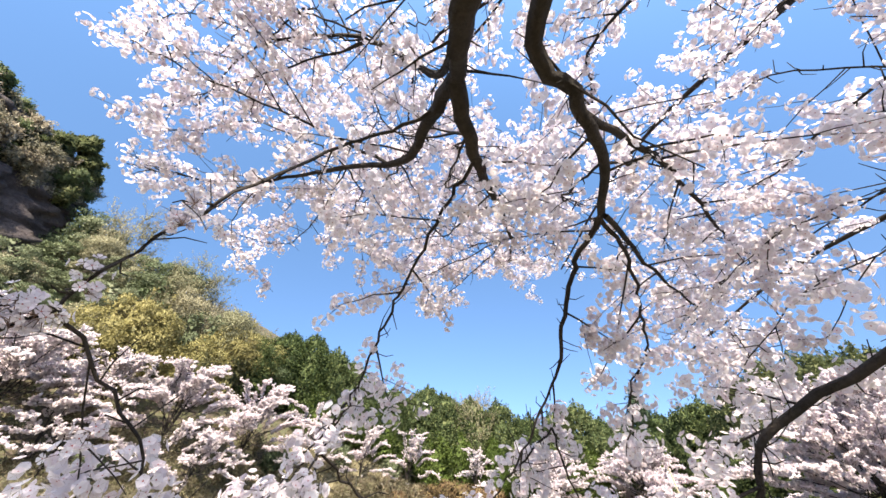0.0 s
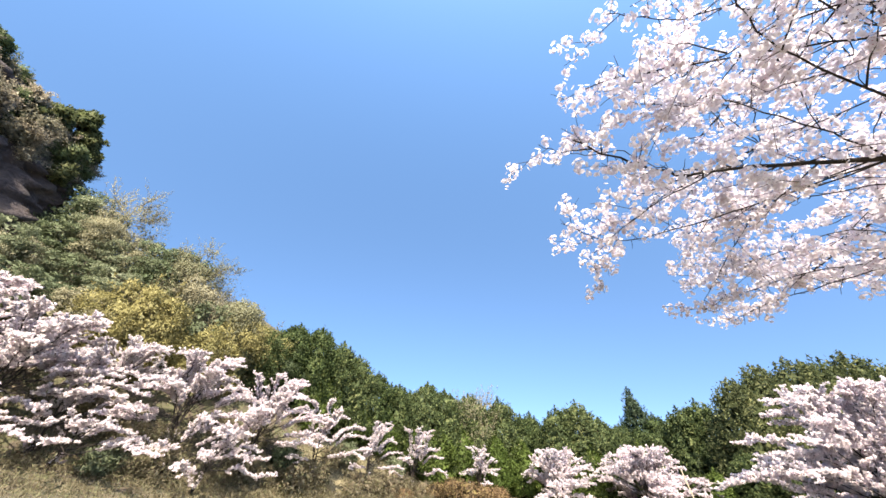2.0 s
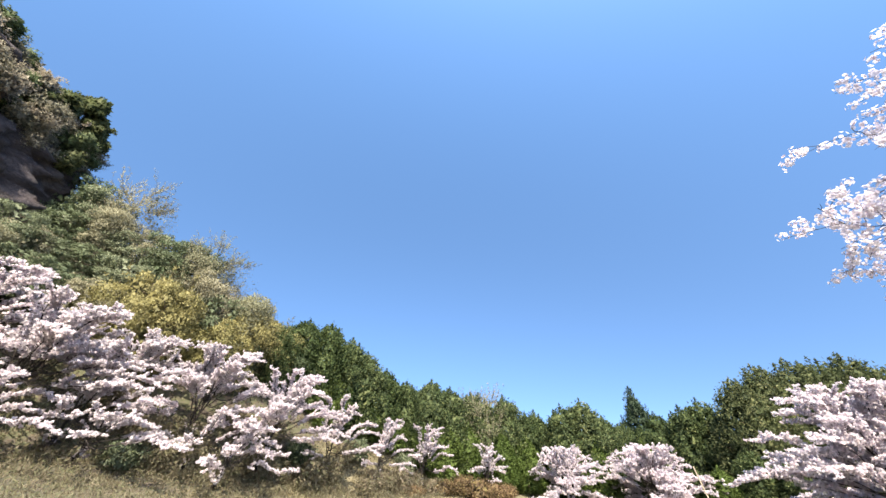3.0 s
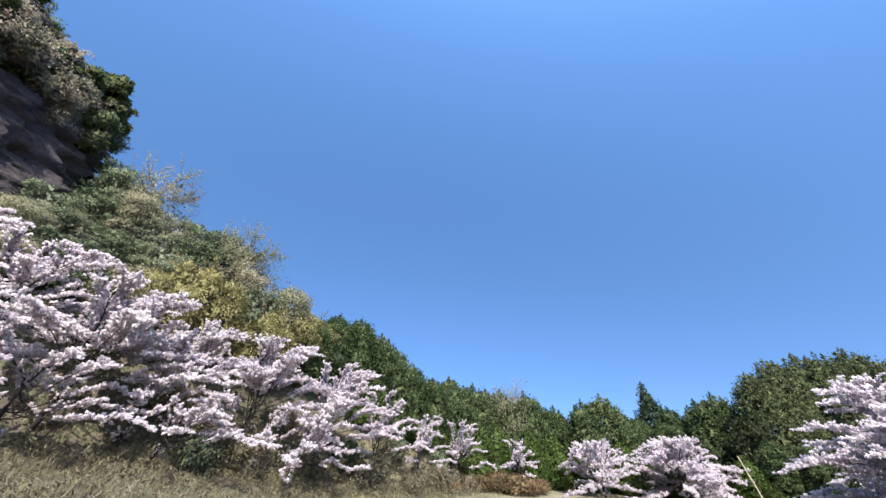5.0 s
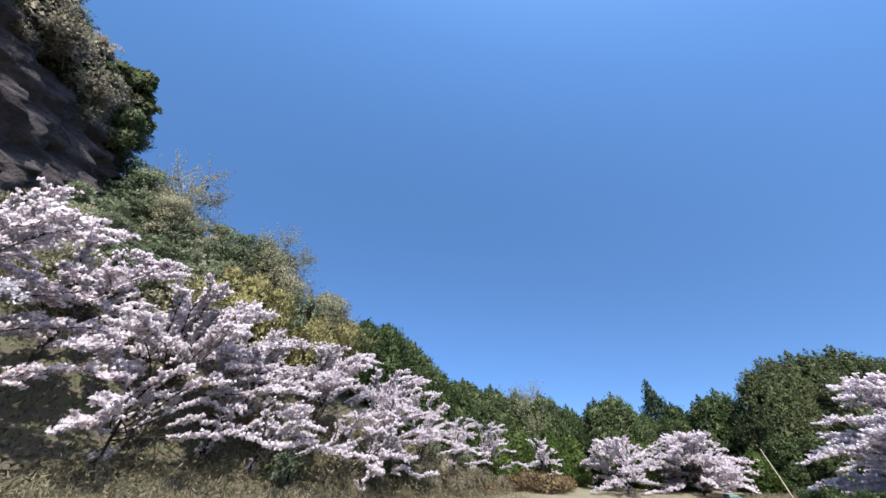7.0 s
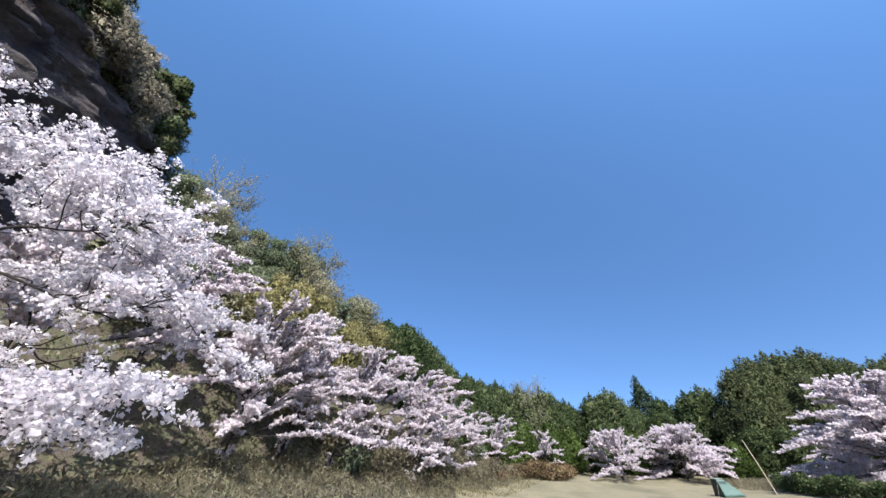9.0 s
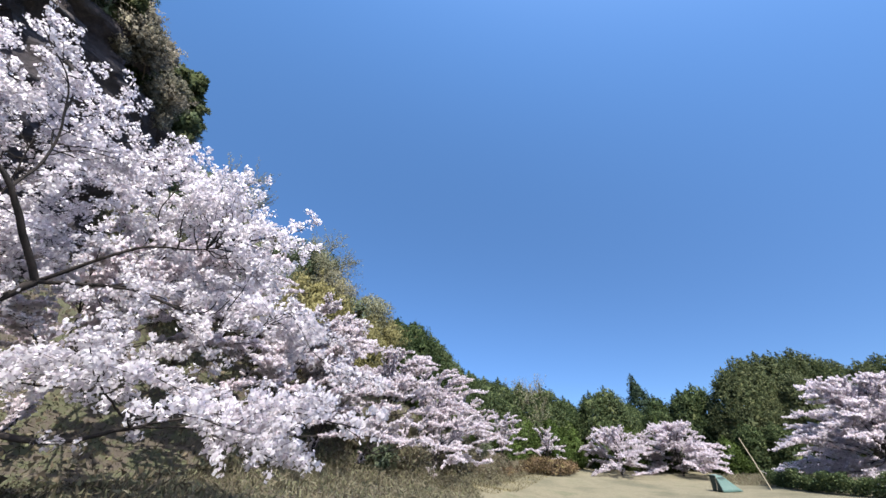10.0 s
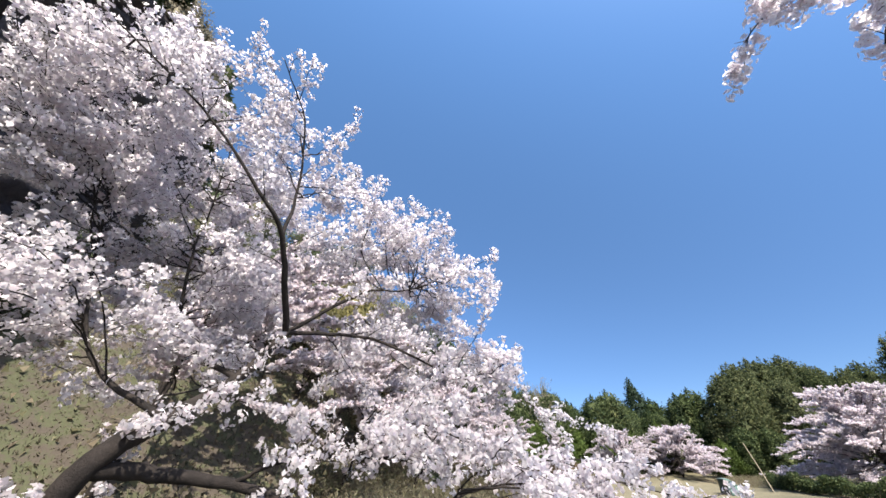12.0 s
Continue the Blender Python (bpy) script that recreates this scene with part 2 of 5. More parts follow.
def sprigs(centres, size, rng, out, up=0.3, stretch=0.3, loose=0.9):
    """Small pointed leaves, one triangle each, that point outward."""
    n = len(centres)
    a = unit(out + np.array([0, 0, up]) + loose * unit(rng.normal(size=(n, 3))))
    b = unit(np.cross(a, unit(rng.normal(size=(n, 3)))))
    s = (size * rng.uniform(0.6, 1.4, n))[:, None]
    V = np.stack([centres - b * s * stretch - a * s * 0.4, centres + b * s * stretch - a * s * 0.4, centres + a * s], 1)
    return V.reshape(-1, 3), np.arange(n * 3).reshape(-1, 3)


def diamonds(centres, size, rng, normals=None, flat=0.0, stretch=0.6):
    """Pointed leaf blades, one quad each, turned at random."""
    n = len(centres)
    nor = unit(rng.normal(size=(n, 3)))
    if normals is not None:
        nor = unit(nor * (1 - flat) + normals * flat * 1.5)
    a = unit(np.cross(nor, unit(rng.normal(size=(n, 3)))))
    b = np.cross(nor, a)
    s = (size * rng.uniform(0.6, 1.3, n))[:, None]
    V = np.stack([centres - a * s, centres - b * s * stretch + nor * s * 0.15, centres + a * s, centres + b * s * stretch + nor * s * 0.15], 1)
    return V.reshape(-1, 3), np.arange(n * 4).reshape(-1, 4)


def flowers(centres, size, rng, normals):
    """Five-petalled flowers: cupped petals around a small centre, all triangles."""
    n = len(centres)
    a = unit(np.cross(normals, unit(rng.normal(size=(n, 3)))))
    b = np.cross(normals, a)
    s = (size * rng.uniform(0.8, 1.15, n))[:, None]
    cols = [centres]
    for k in range(5):
        for off in (-0.6, 0.6):
            t = k * 2 * np.pi / 5 + off
            cols.append(centres + s * (a * math.cos(t) + b * math.sin(t) + normals * 0.3))
    for k in range(3):
        t = k * 2 * np.pi / 3
        cols.append(centres + s * (0.2 * (a * math.cos(t) + b * math.sin(t)) + normals * 0.12))
    V = np.stack(cols, 1)
    base = np.arange(n)[:, None, None] * 14
    q = np.array([[0, 1 + 2 * k, 2 + 2 * k] for k in range(5)])[None] + base
    t = np.array([[11, 12, 13]])[None] + base
    return V.reshape(-1, 3), q.reshape(-1, 3), t.reshape(-1, 3)


def round_flowers(centres, size, rng, normals):
    """Flowers seen close by: five cupped, notched petals each, and a small centre."""
    n = len(centres)
    a = unit(np.cross(normals, unit(rng.normal(size=(n, 3)))))
    b = np.cross(normals, a)
    s = (size * rng.uniform(0.85, 1.15, n))[:, None]
    edge = [(-0.14, 0.30, 0.05), (-0.50, 0.66, 0.16), (-0.52, 0.86, 0.24), (-0.30, 1.0, 0.32), (0.0, 0.93, 0.30), (0.30, 1.0, 0.32), (0.52, 0.86, 0.24), (0.50, 0.66, 0.16), (0.14, 0.30, 0.05)]
    cols = [centres]
    for k in range(5):
        cup = rng.uniform(0.7, 1.5, (n, 1))
        for off, rad, lift in edge:
            t = k * 2 * np.pi / 5 + off
            cols.append(centres + s * (rad * (a * math.cos(t) + b * math.sin(t)) + normals * lift * cup))
    for k in range(5):
        t = k * 2 * np.pi / 5
        cols.append(centres + s * (0.16 * (a * math.cos(t) + b * math.sin(t)) + normals * 0.1))
    V = np.stack(cols, 1)
    base = np.arange(n)[:, None, None] * 51
    q = np.array([[0, 1 + 9 * k + m, 2 + 9 * k + m] for k in range(5) for m in range(8)])[None] + base
    t = np.array([[46, 47, 48], [46, 48, 49], [46, 49, 50]])[None] + base
    return V.reshape(-1, 3), q.reshape(-1, 3), t.reshape(-1, 3)


def curve_line(ctrl, n, rng, wobble=0.0):
    """A smooth line through the control points."""
    ctrl = np.asarray(ctrl, float)
    m = len(ctrl)
    if m == 2:
        ctrl = np.array([ctrl[0], ctrl.mean(0), ctrl[1]])
        m = 3
    ext = np.vstack([2 * ctrl[0] - ctrl[1], ctrl, 2 * ctrl[-1] - ctrl[-2]])
    out = []
    for u in np.linspace(0, m - 1 - 1e-6, n):
        i = int(u)
        f = u - i
        p0, p1, p2, p3 = ext[i:i + 4]
        out.append(0.5 * (2 * p1 + (p2 - p0) * f + (2 * p0 - 5 * p1 + 4 * p2 - p3) * f * f + (3 * p1 - p0 - 3 * p2 + p3) * f ** 3))
    out = np.array(out)
    w = rng.normal(size=out.shape) * wobble
    w[0] = 0
    return out + w


def branch_out(line, per_m, length, rng, first=0.2, lift=0.1, droop=0.15, steps=5, swept=0.6, tilt=0.22, taper=0.55):
    """Side branches of a line: outward and sideways, flat or drooping."""
    seg = np.linalg.norm(np.diff(line, axis=0), axis=1)
    total = seg.sum()
    cum = np.concatenate([[0], np.cumsum(seg)]) / total
    out = []
    count = max(1, int(total * per_m))
    for k in range(count):
        s = first + (1 - first) * (k + rng.uniform(0.2, 0.9)) / count
        s = min(s, 0.99)
        i = min(np.searchsorted(cum, s) - 1, len(line) - 2)
        i = max(i, 0)
        f = (s - cum[i]) / (cum[i + 1] - cum[i] + 1e-9)
        p = line[i] * (1 - f) + line[i + 1] * f
        tan = unit(line[i + 1] - line[i])
        side = unit(np.cross(tan, [0, 0, 1.0]) + 1e-3) * (1 if (k + rng.integers(0, 2)) % 2 else -1)
        d = unit(tan * rng.uniform(0.6, 1.4) * swept + side * rng.uniform(0.4, 1.1) + np.array([0, 0, lift + rng.normal() * tilt]))
        ln = length * rng.uniform(0.55, 1.2) * (0.88 + 0.49 * taper - taper * s)
        u = np.linspace(0, 1, steps)[:, None]
        pts = p + d * ln * u + np.array([0, 0, -droop * ln]) * u ** 2 + rng.normal(size=(steps, 3)) * ln * 0.025 * u
        out.append(pts)
    return out


def along(line, gap, rng, jitter, first=0.0):
    seg = np.linalg.norm(np.diff(line, axis=0), axis=1).sum()
    n = max(1, int(seg * (1 - first) / gap))
    u = (first + (1 - first) * (np.arange(n) + rng.uniform(0, 1, n)) / n) * (len(line) - 1)
    i = np.minimum(u.astype(int), len(line) - 2)
    f = (u - i)[:, None]
    return line[i] * (1 - f) + line[i + 1] * f + rng.normal(size=(n, 3)) * jitter


# ---- ground ----


def smooth(a, b, v):
    t = np.clip((v - a) / (b - a), 0, 1)
    return t * t * (3 - 2 * t)


def height(x, y):
    """The lie of the land: a level field, a path that climbs to the west, a steep wooded hill in the north-west."""
    x, y = np.asarray(x, float), np.asarray(y, float)
    west = 3.0 * smooth(-5, -27, x) + 2.6 * smooth(-4, 30, -0.5 * x + 0.87 * y - 20)
    s = np.maximum(-0.72 * x + 0.69 * y - 32, 0)
    hill = 1.6 * s * s / (s + 1.5)
    cap = 6 + 13 * smooth(-14, -30, x)
    hill = cap * np.tanh(hill / cap)
    bumps = 0.12 * np.sin(x * 0.9 + 1.3 * np.sin(y * 0.5)) * np.sin(y * 0.8 + np.sin(x * 0.6)) * smooth(3, -12, x)
    return west + hill + bumps


def axis(lo, hi, step, reach):
    core = np.arange(lo, hi + step, step)
    tail = np.geomspace(1, reach, 26)
    return np.concatenate([lo - tail[::-1], core, hi + tail])


gx, gy = axis(-70, 60, 1.0, 1800), axis(-20, 75, 1.0, 1800)
X, Y = np.meshgrid(gx, gy, indexing="ij")
gi, gj = np.meshgrid(np.arange(len(gx) - 1), np.arange(len(gy) - 1), indexing="ij")
ga = gi * len(gy) + gj
ground = part("ground", mesh_of("ground", np.stack([X, Y, height(X, Y)], -1), np.stack([ga, ga + len(gy), ga + len(gy) + 1, ga + 1], -1).reshape(-1, 4)), M_GROUND, smooth=True)
tagged(ground, "dry tan grass field rising to a leaf-strewn bank", "ground", kind="structure")

# ---- cliff ----


def cliff():
    rng = np.random.default_rng(5)
    zs = np.linspace(8, 33.5, 110)
    # how far the face stands out to the east at each height: overhang over a recess
    edge = np.interp(zs, [8, 14, 18, 22, 24.5, 26, 28, 30, 32, 33.5], [-35.9, -35.9, -36.2, -37.2, -37.8, -37.9, -37.6, -38.2, -39.5, -43])
    north = np.interp(zs, [8, 18, 24, 26, 30, 33.5], [28.5, 28, 27.2, 27.0, 26, 23])
    m = 300
    V = []
    for z, e, nn in zip(zs, edge, north):
        for t in np.linspace(0, 2 * math.pi, m, endpoint=False):
            c, s = math.cos(t), math.sin(t)
            cx, cy, rx, ry = (e - 64) / 2, (nn - 14) / 2, (e + 64) / 2, (nn + 14) / 2
            k = (abs(c) ** 12 + abs(s) ** 12) ** (-1 / 12)
            x, y = cx + rx * c * k, cy + ry * s * k
            p = Vector((x, y, z))
            big = noise.ridged_multi_fractal(p * 0.16, 0.9, 2.1, 5, 1.0, 2.0)
            step = abs(((z + 1.2 * noise.noise(p * 0.35)) * 0.42) % 1.0 - 0.35)
            d = 1.3 * (big - 1.2) + 0.3 * step + 0.7 * noise.noise(p * 0.9) + 0.55 * noise.noise(p * 2.3) - 0.8 * abs(noise.noise(Vector((x * 0.15, y * 0.55, z * 0.1))))
            cell = noise.voronoi(Vector((x * 0.55, y * 0.55, z * 0.75)))
            d += 0.4 * noise.cell(cell[1][0] * 7.0) - 0.5 * max(0.0, 0.22 - (cell[0][1] - cell[0][0])) / 0.22
            d = max(-2.4, min(1.8, d))
            q = Vector((c, s, 0)) * d
            V.append((x + q.x, y + q.y, z + 0.5 * noise.noise(p * 0.4)))
    n = len(zs)
    i, j = np.meshgrid(np.arange(n - 1), np.arange(m), indexing="ij")
    a, b = i * m + j, i * m + (j + 1) % m
    V.append((-52, 4, 35))
    cap = np.array([[(n - 1) * m + k, (n - 1) * m + (k + 1) % m, n * m] for k in range(m)])
    ob = part("cliff", mesh_of("cliff", V, np.stack([a, b, b + m, a + m], -1).reshape(-1, 4), cap), M_ROCK)
    return tagged(ob, "dark overhanging rock cliff above the wooded hillside", "cliff", kind="structure")


rock = cliff()

# ---- cherry trees ----


def cherry(base, limbs, seed, name_label, sub=2.2, sub_len=1.5, twig=2.6, twig_len=0.6, gap=0.14, puff=0.11, petal=0.055, per=7,
           sub_r=0.018, swept=0.6, mode="puff", lift=0.12, droop=0.2, bare=0.25, layer=1.0, tilt=0.22, hanging=(), close=None, clear=None, petals=None, group="cherry trees in bloom"):
    """A cherry in bloom: trunk, limbs (control points and radius), side branches, twigs and blossom along them."""
    rng = np.random.default_rng(seed)
    tree = tagged(new("cherry_tree"), name_label, "tree", group)
    tree.location = base
    o = np.array(base, float)
    wood, thin, spots, tufts = [], [], [], []
    for ctrl, r0, r1, *dense in limbs:
        line = curve_line(np.asarray(ctrl, float) - o, 14, rng, 0.03) if mode == "far" else curve_line(np.asarray(ctrl, float) - o, max(16, 5 * len(ctrl)), rng, 0.006)
        wood.append((line, r0, r1))
        if mode == "flower" and r0 > 0.0055:
            # short bare spurs along the wood
            for p in along(line, 0.055, rng, 0.0, 0.1):
                d = unit(rng.normal(size=3) + np.array([0, 0, 0.1])) * rng.uniform(0.03, 0.13)
                thin.append((np.array([p, p + d * 0.55 + rng.normal(size=3) * 0.008, p + d + (0, 0, 0.012)]), 0.0032, 0.0016))
        for s in branch_out(line, sub * (dense[0] if dense else 1.0), sub_len * (dense[1] if dense else 1.0), rng, bare, lift, droop, steps=4 if mode == "far" else 6, swept=swept, tilt=tilt, taper=0.85 if mode == "far" else 0.55):
            thin.append((s, min(sub_r, r0 * 0.5), sub_r * 0.3))
            spots.append(along(s, gap, rng, puff * 0.5, 0.25))
            for t in branch_out(s, twig, twig_len, rng, 0.15, lift + 0.05, droop * 0.8, steps=3 if mode == "far" else 4, swept=swept, tilt=tilt):
                if mode != "far" or rng.uniform() < 0.15:
                    thin.append((t, sub_r * 0.42, sub_r * 0.2))
                spots.append(along(t, gap, rng, puff * 0.45, 0.1))
        if r0 < 0.02 or mode == "far":
            spots.append(along(line, gap, rng, puff * 0.6, 0.55))
    for ctrl, clusters in hanging:
        line = curve_line(np.asarray(ctrl, float) - o, 16, rng)
        wood.append((line, 0.008, 0.0018))
        for p in clusters:
            p = np.array(p) - o
            tufts.append(p)
            thin.append((curve_line([line[-2], (line[-2] + p) / 2 + (0, 0, 0.004), p], 5, rng), 0.0018, 0.0012))
    for k, w in enumerate(wood):
        part("limb" if k else "trunk", tubes("limb", [w], 9), M_BARK, tree, smooth=True)
    tagged(part("twig", tubes("twig", thin, 3 if mode == "far" else 5), M_BARK, tree), kind="stuff")
    c = np.concatenate(spots)
    if clear is not None:
        for low, high in clear:
            c = c[~np.all((c + o > np.array(low)) & (c + o < np.array(high)), axis=1)]
    n = len(c)
    out = unit(rng.normal(size=(n, per, 3)) + np.array([0, 0, 0.15]))
    pos = c[:, None] + out * puff * rng.uniform(0.35, 1.0, (n, per, 1)) * np.array([1, 1, layer])
    if mode == "far":
        v, q = sprigs(pos.reshape(-1, 3), petal, rng, out.reshape(-1, 3), 0.0, 0.75, 1.2)
        me = soften(mesh_of("blossom", v, q), out.reshape(-1, 3) + 0.25 * unit(rng.normal(size=(n * per, 3))) + np.array([0, 0, 0.45]), 3)
        crown = part("blossom", me, M_PETAL, tree, "pale pink cherry blossom")
    elif mode == "puff":
        v, q = diamonds(pos.reshape(-1, 3), petal, rng, out.reshape(-1, 3), 0.45, 0.8)
        me = soften(mesh_of("blossom", v, q), out.reshape(-1, 3) + 0.25 * unit(rng.normal(size=(n * per, 3))) + np.array([0, 0, 0.15]))
        crown = part("blossom", me, M_BLOOM, tree, "pale pink cherry blossom")
    else:
        pos, out = pos.reshape(-1, 3), out.reshape(-1, 3)
        if close is not None:
            # whole flowers on stalks where the path leads close by
            by = np.all((pos + o > np.array(close[0])) & (pos + o < np.array(close[1])), axis=1)
            near, face_out, stalk = pos[by], out[by], np.repeat(c, per, axis=0)[by]
            if tufts:
                # small tufts of a few flowers on the hanging twigs
                turn = unit(rng.normal(size=(len(tufts), 6, 3)) + np.array([0, 0, -0.3]))
                at = (np.array(tufts)[:, None] + turn * 0.022 * rng.uniform(0.7, 1.1, (len(tufts), 6, 1)))
                near, face_out = np.vstack([near, at.reshape(-1, 3)]), np.vstack([face_out, turn.reshape(-1, 3)])
                stalk = np.vstack([stalk, np.repeat(np.array(tufts), 6, axis=0)])
            v, q, t = round_flowers(near, petal * 0.8, rng, face_out)
            spray = tagged(part("flower_spray", mesh_of("flower_spray", v, q, (t, 1)), [M_FLOWER, M_CENTRE], tree, smooth=True), kind="stuff")
            tagged(part("stalk", tubes("stalk", [(np.array([h, (h + p) / 2 + (0, 0, 0.004), p]), 0.0011, 0.0008) for h, p in zip(stalk, near)], 3), M_STALK, spray), kind="stuff")
            pos, out = pos[~by], out[~by]
        v, q, t = flowers(pos, petal, rng, out)
        crown = part("blossom", mesh_of("blossom", v, q, (t, 1)), [petals or M_FLOWER, M_CENTRE], tree, "pale pink five-petalled cherry blossom")
    tagged(crown, kind="stuff")
    return tree


def spread_limbs(base, top, radius, count, seed, fork=0.28, lean=(0, 0), thick=0.11):
    """Limbs of a free-standing cherry: a short trunk that forks into limbs, which rise and then level out into flat tiers."""
    rng = np.random.default_rng(seed)
    b = np.array(base, float)
    f = b + np.array([lean[0] * 0.25, lean[1] * 0.25, (top - b[2]) * fork])
    limbs = [([b + (0, 0, -0.3), (b + f) / 2 + rng.normal(size=3) * 0.05, f], thick * 1.5, thick)]
    for k in range(count):
        a = 2.4 * k + rng.uniform(-0.35, 0.35)
        if lean != (0, 0):
            a = math.atan2(lean[1], lean[0]) + 0.3 + 0.62 * (a % (2 * math.pi) - math.pi)
        r = radius * rng.uniform(0.72, 1.12)
        tall = ((k * 0.7549 + 0.1 * rng.uniform()) % 1.0) if k % 6 else 1.0
        tall = tall ** 0.8 if lean != (0, 0) else -0.12 + 1.12 * tall
        r *= 1.12 - (0.6 * max(tall, 0) ** 2 if lean != (0, 0) else 0.72 * max(tall, 0) ** 1.3)
        out = np.array([lean[0] + r * math.cos(a), lean[1] + r * math.sin(a), 0.0])
        e = np.array([b[0] + out[0], b[1] + out[1], f[2] + (top - 0.35 - f[2]) * tall])
        rise = e[2] - f[2]
        way = e - f
        q1 = f + way * (0.24, 0.24, 0) + (0, 0, rise * 0.52) + rng.normal(size=3) * 0.18
        q2 = f + way * (0.52, 0.52, 0) + (0, 0, rise * 0.86 + 0.05 * r) + rng.normal(size=3) * 0.15
        q3 = f + way * (0.78, 0.78, 0) + (0, 0, rise * 0.97 + 0.06 * r) + rng.normal(size=3) * 0.10
        if k % 6 == 0:
            lead = q1
            limbs.append(([f, q1, q2, q3, e], thick * 0.55, 0.012))
        else:
            # a side limb leaves the leading bough partway up
            start = f + (lead - f) * (0.25 + 0.15 * (k % 6 - 1))
            limbs.append(([start, start * 0.4 + q1 * 0.6, q2, q3, e], thick * 0.36, 0.012))
    return limbs


def reach(start, tips, r0, r1, arch, crook=0.0):
    """Arched, slightly crooked branches from one fork to several tips."""
    start, out = np.array(start, float), []
    for k, tip in enumerate(np.array(tips, float)):
        span = np.linalg.norm(tip - start)
        mid = (start + tip) / 2 + np.array([0, 0, arch * span])
        if crook:
            turn = 2.4 * k + 7 * span
            bend = crook * span * np.array([math.cos(turn), math.sin(turn), 0.6 * math.sin(2 * turn)])
            out.append(([start, (start + mid) / 2 + bend, mid - 0.6 * bend, (mid + tip) / 2 + 0.7 * bend, tip], r0, r1))
        else:
            out.append(([start, mid, tip], r0, r1))
    return out


def reroot(limbs, branches):
    """Lets each branch leave its limbs where they pass nearest to it, rather than at one fork."""
    g = np.random.default_rng(5)
    wood = np.concatenate([curve_line(np.array(limb[0], float), 30, g)[3:] for limb in limbs])
    out = []
    for line, r0, r1, *dense in branches:
        line = np.array(line, float)
        want = line[0] * 0.5 + line[-1] * 0.5
        far = np.linalg.norm(wood - want, axis=1) + 0.8 * np.maximum(wood[:, 2] - line[-1][2] + 0.1, 0) + g.uniform(0, 0.35, len(wood))
        root = wood[np.argmin(far)]
        u = np.linspace(1, 0, len(line))[:, None]
        out.append((line + (root - line[0]) * u ** 1.5, r0, r1, *dense))
    return out


def ground_at(x, y):
    return float(height(x, y))


# base x, y, top, radius, lean, how many limbs
UPPER_CHERRIES = [
    (-32.2, 14.2, 12.4, 5.4, (2.8, -0.4), 19), (-30.6, 19.6, 13.4, 4.4, (1.4, -0.2), 22), (-26.4, 20.6, 11.4, 5.0, (1.8, -0.8), 28), (-24.0, 25.0, 11.0, 4.4, (1.0, -0.6), 20),
    (-20.2, 27.0, 10.8, 4.9, (1.4, -0.9), 27), (-16.2, 30.4, 10.2, 4.6, (1.4, -0.9), 24), (-12.2, 34.4, 9.2, 3.8, (1.0, -0.9), 12), (-8.2, 38.8, 8.2, 3.0, (0.6, -0.6), 14),
    (-3.8, 42.0, 8.0, 3.0, (0.4, -0.6), 15), (3.6, 44.6, 6.6, 2.2, (0, -0.5), 14),
]
LOWER_CHERRIES = [
    (11.4, 41.0, 6.2, 4.8, (0, 0), 34), (20.0, 40.2, 6.3, 6.1, (0, 0), 54), (24.2, 22.0, 8.6, 8.1, (0, 0), 74), (33.0, 27.0, 8.0, 5.0, (0, 0), 14),
    (-21.6, 21.2, 6.0, 3.6, (1.2, -0.4), 8), (-16.6, 25.6, 6.2, 3.6, (1.2, -0.4), 9), (-25.6, 17.8, 7.4, 3.6, (1.2, -0.4), 9), (-24.0, 22.3, 8.2, 3.2, (1.2, -0.4), 7),
    (-18.6, 25.2, 6.8, 3.0, (1.2, -0.4), 6), (-28.0, 21.6, 11.0, 3.4, (1.2, -0.4), 11),
]
CHERRIES = UPPER_CHERRIES + LOWER_CHERRIES
for k, (x, y, top, radius, lean, count) in enumerate(CHERRIES):
    z = ground_at(x, y)
    big = radius / 4
    bank = x < 0
    cherry((x, y, z), spread_limbs((x, y, z), top, radius, count if bank else int(count * 1.15), 40 + k, 0.2 if bank else 0.12, lean, 0.085), 80 + k,
           "cherry tree in full pale pink bloom on the bank" if bank else "spreading cherry tree in full bloom beside the field",
           sub=6.2 if bank else 4.2, sub_len=(0.78 if bank else 0.8) * big, twig=4.4 if bank else 4.0, twig_len=0.3 if bank else 0.42, gap=0.075 if bank else 0.11, puff=0.05 if bank else 0.06, petal=0.07 if bank else 0.09, per=5, mode="far",
           lift=0.16 if bank else 0.2, droop=0.02, swept=1.25 if bank else 1.0, layer=0.8, tilt=0.2 if bank else 0.18, bare=0.33 if bank else 0.28)

# the old cherry over the path where the walk begins
old_limbs = [
    ([(1.7, -1.5, 0.7), (1.5, -1.35, 2.6), (0.9, -0.8, 3.9), (0.3, -0.1, 4.25), (0.06, 0.27, 4.29), (0.04, 0.62, 4.52)], 0.1, 0.028),
    ([(0.04, 0.58, 4.5), (-0.07, 0.84, 4.62), (-0.2, 1.1, 4.71), (-0.6, 1.4, 5), (-1.05, 1.6, 5.14), (-1.5, 1.72, 5.17), (-1.91, 1.67, 5.23), (-2.23, 1.57, 5.24)], 0.03, 0.005),
    ([(0.04, 0.58, 4.5), (0.12, 0.85, 4.47), (0.24, 1.2, 4.58), (0.51, 1.96, 4.89), (0.6, 2.5, 5)], 0.034, 0.008),
    ([(0.3, -0.1, 4.3), (0.23, 0.37, 4.34), (0.39, 0.54, 4.3), (0.55, 0.76, 4.3), (0.68, 1.1, 4.33), (0.61, 1.27, 4.22), (0.56, 1.42, 4.04), (0.54, 1.6, 3.83), (0.44, 1.68, 3.64), (0.32, 1.82, 3.43)], 0.028, 0.005),
]
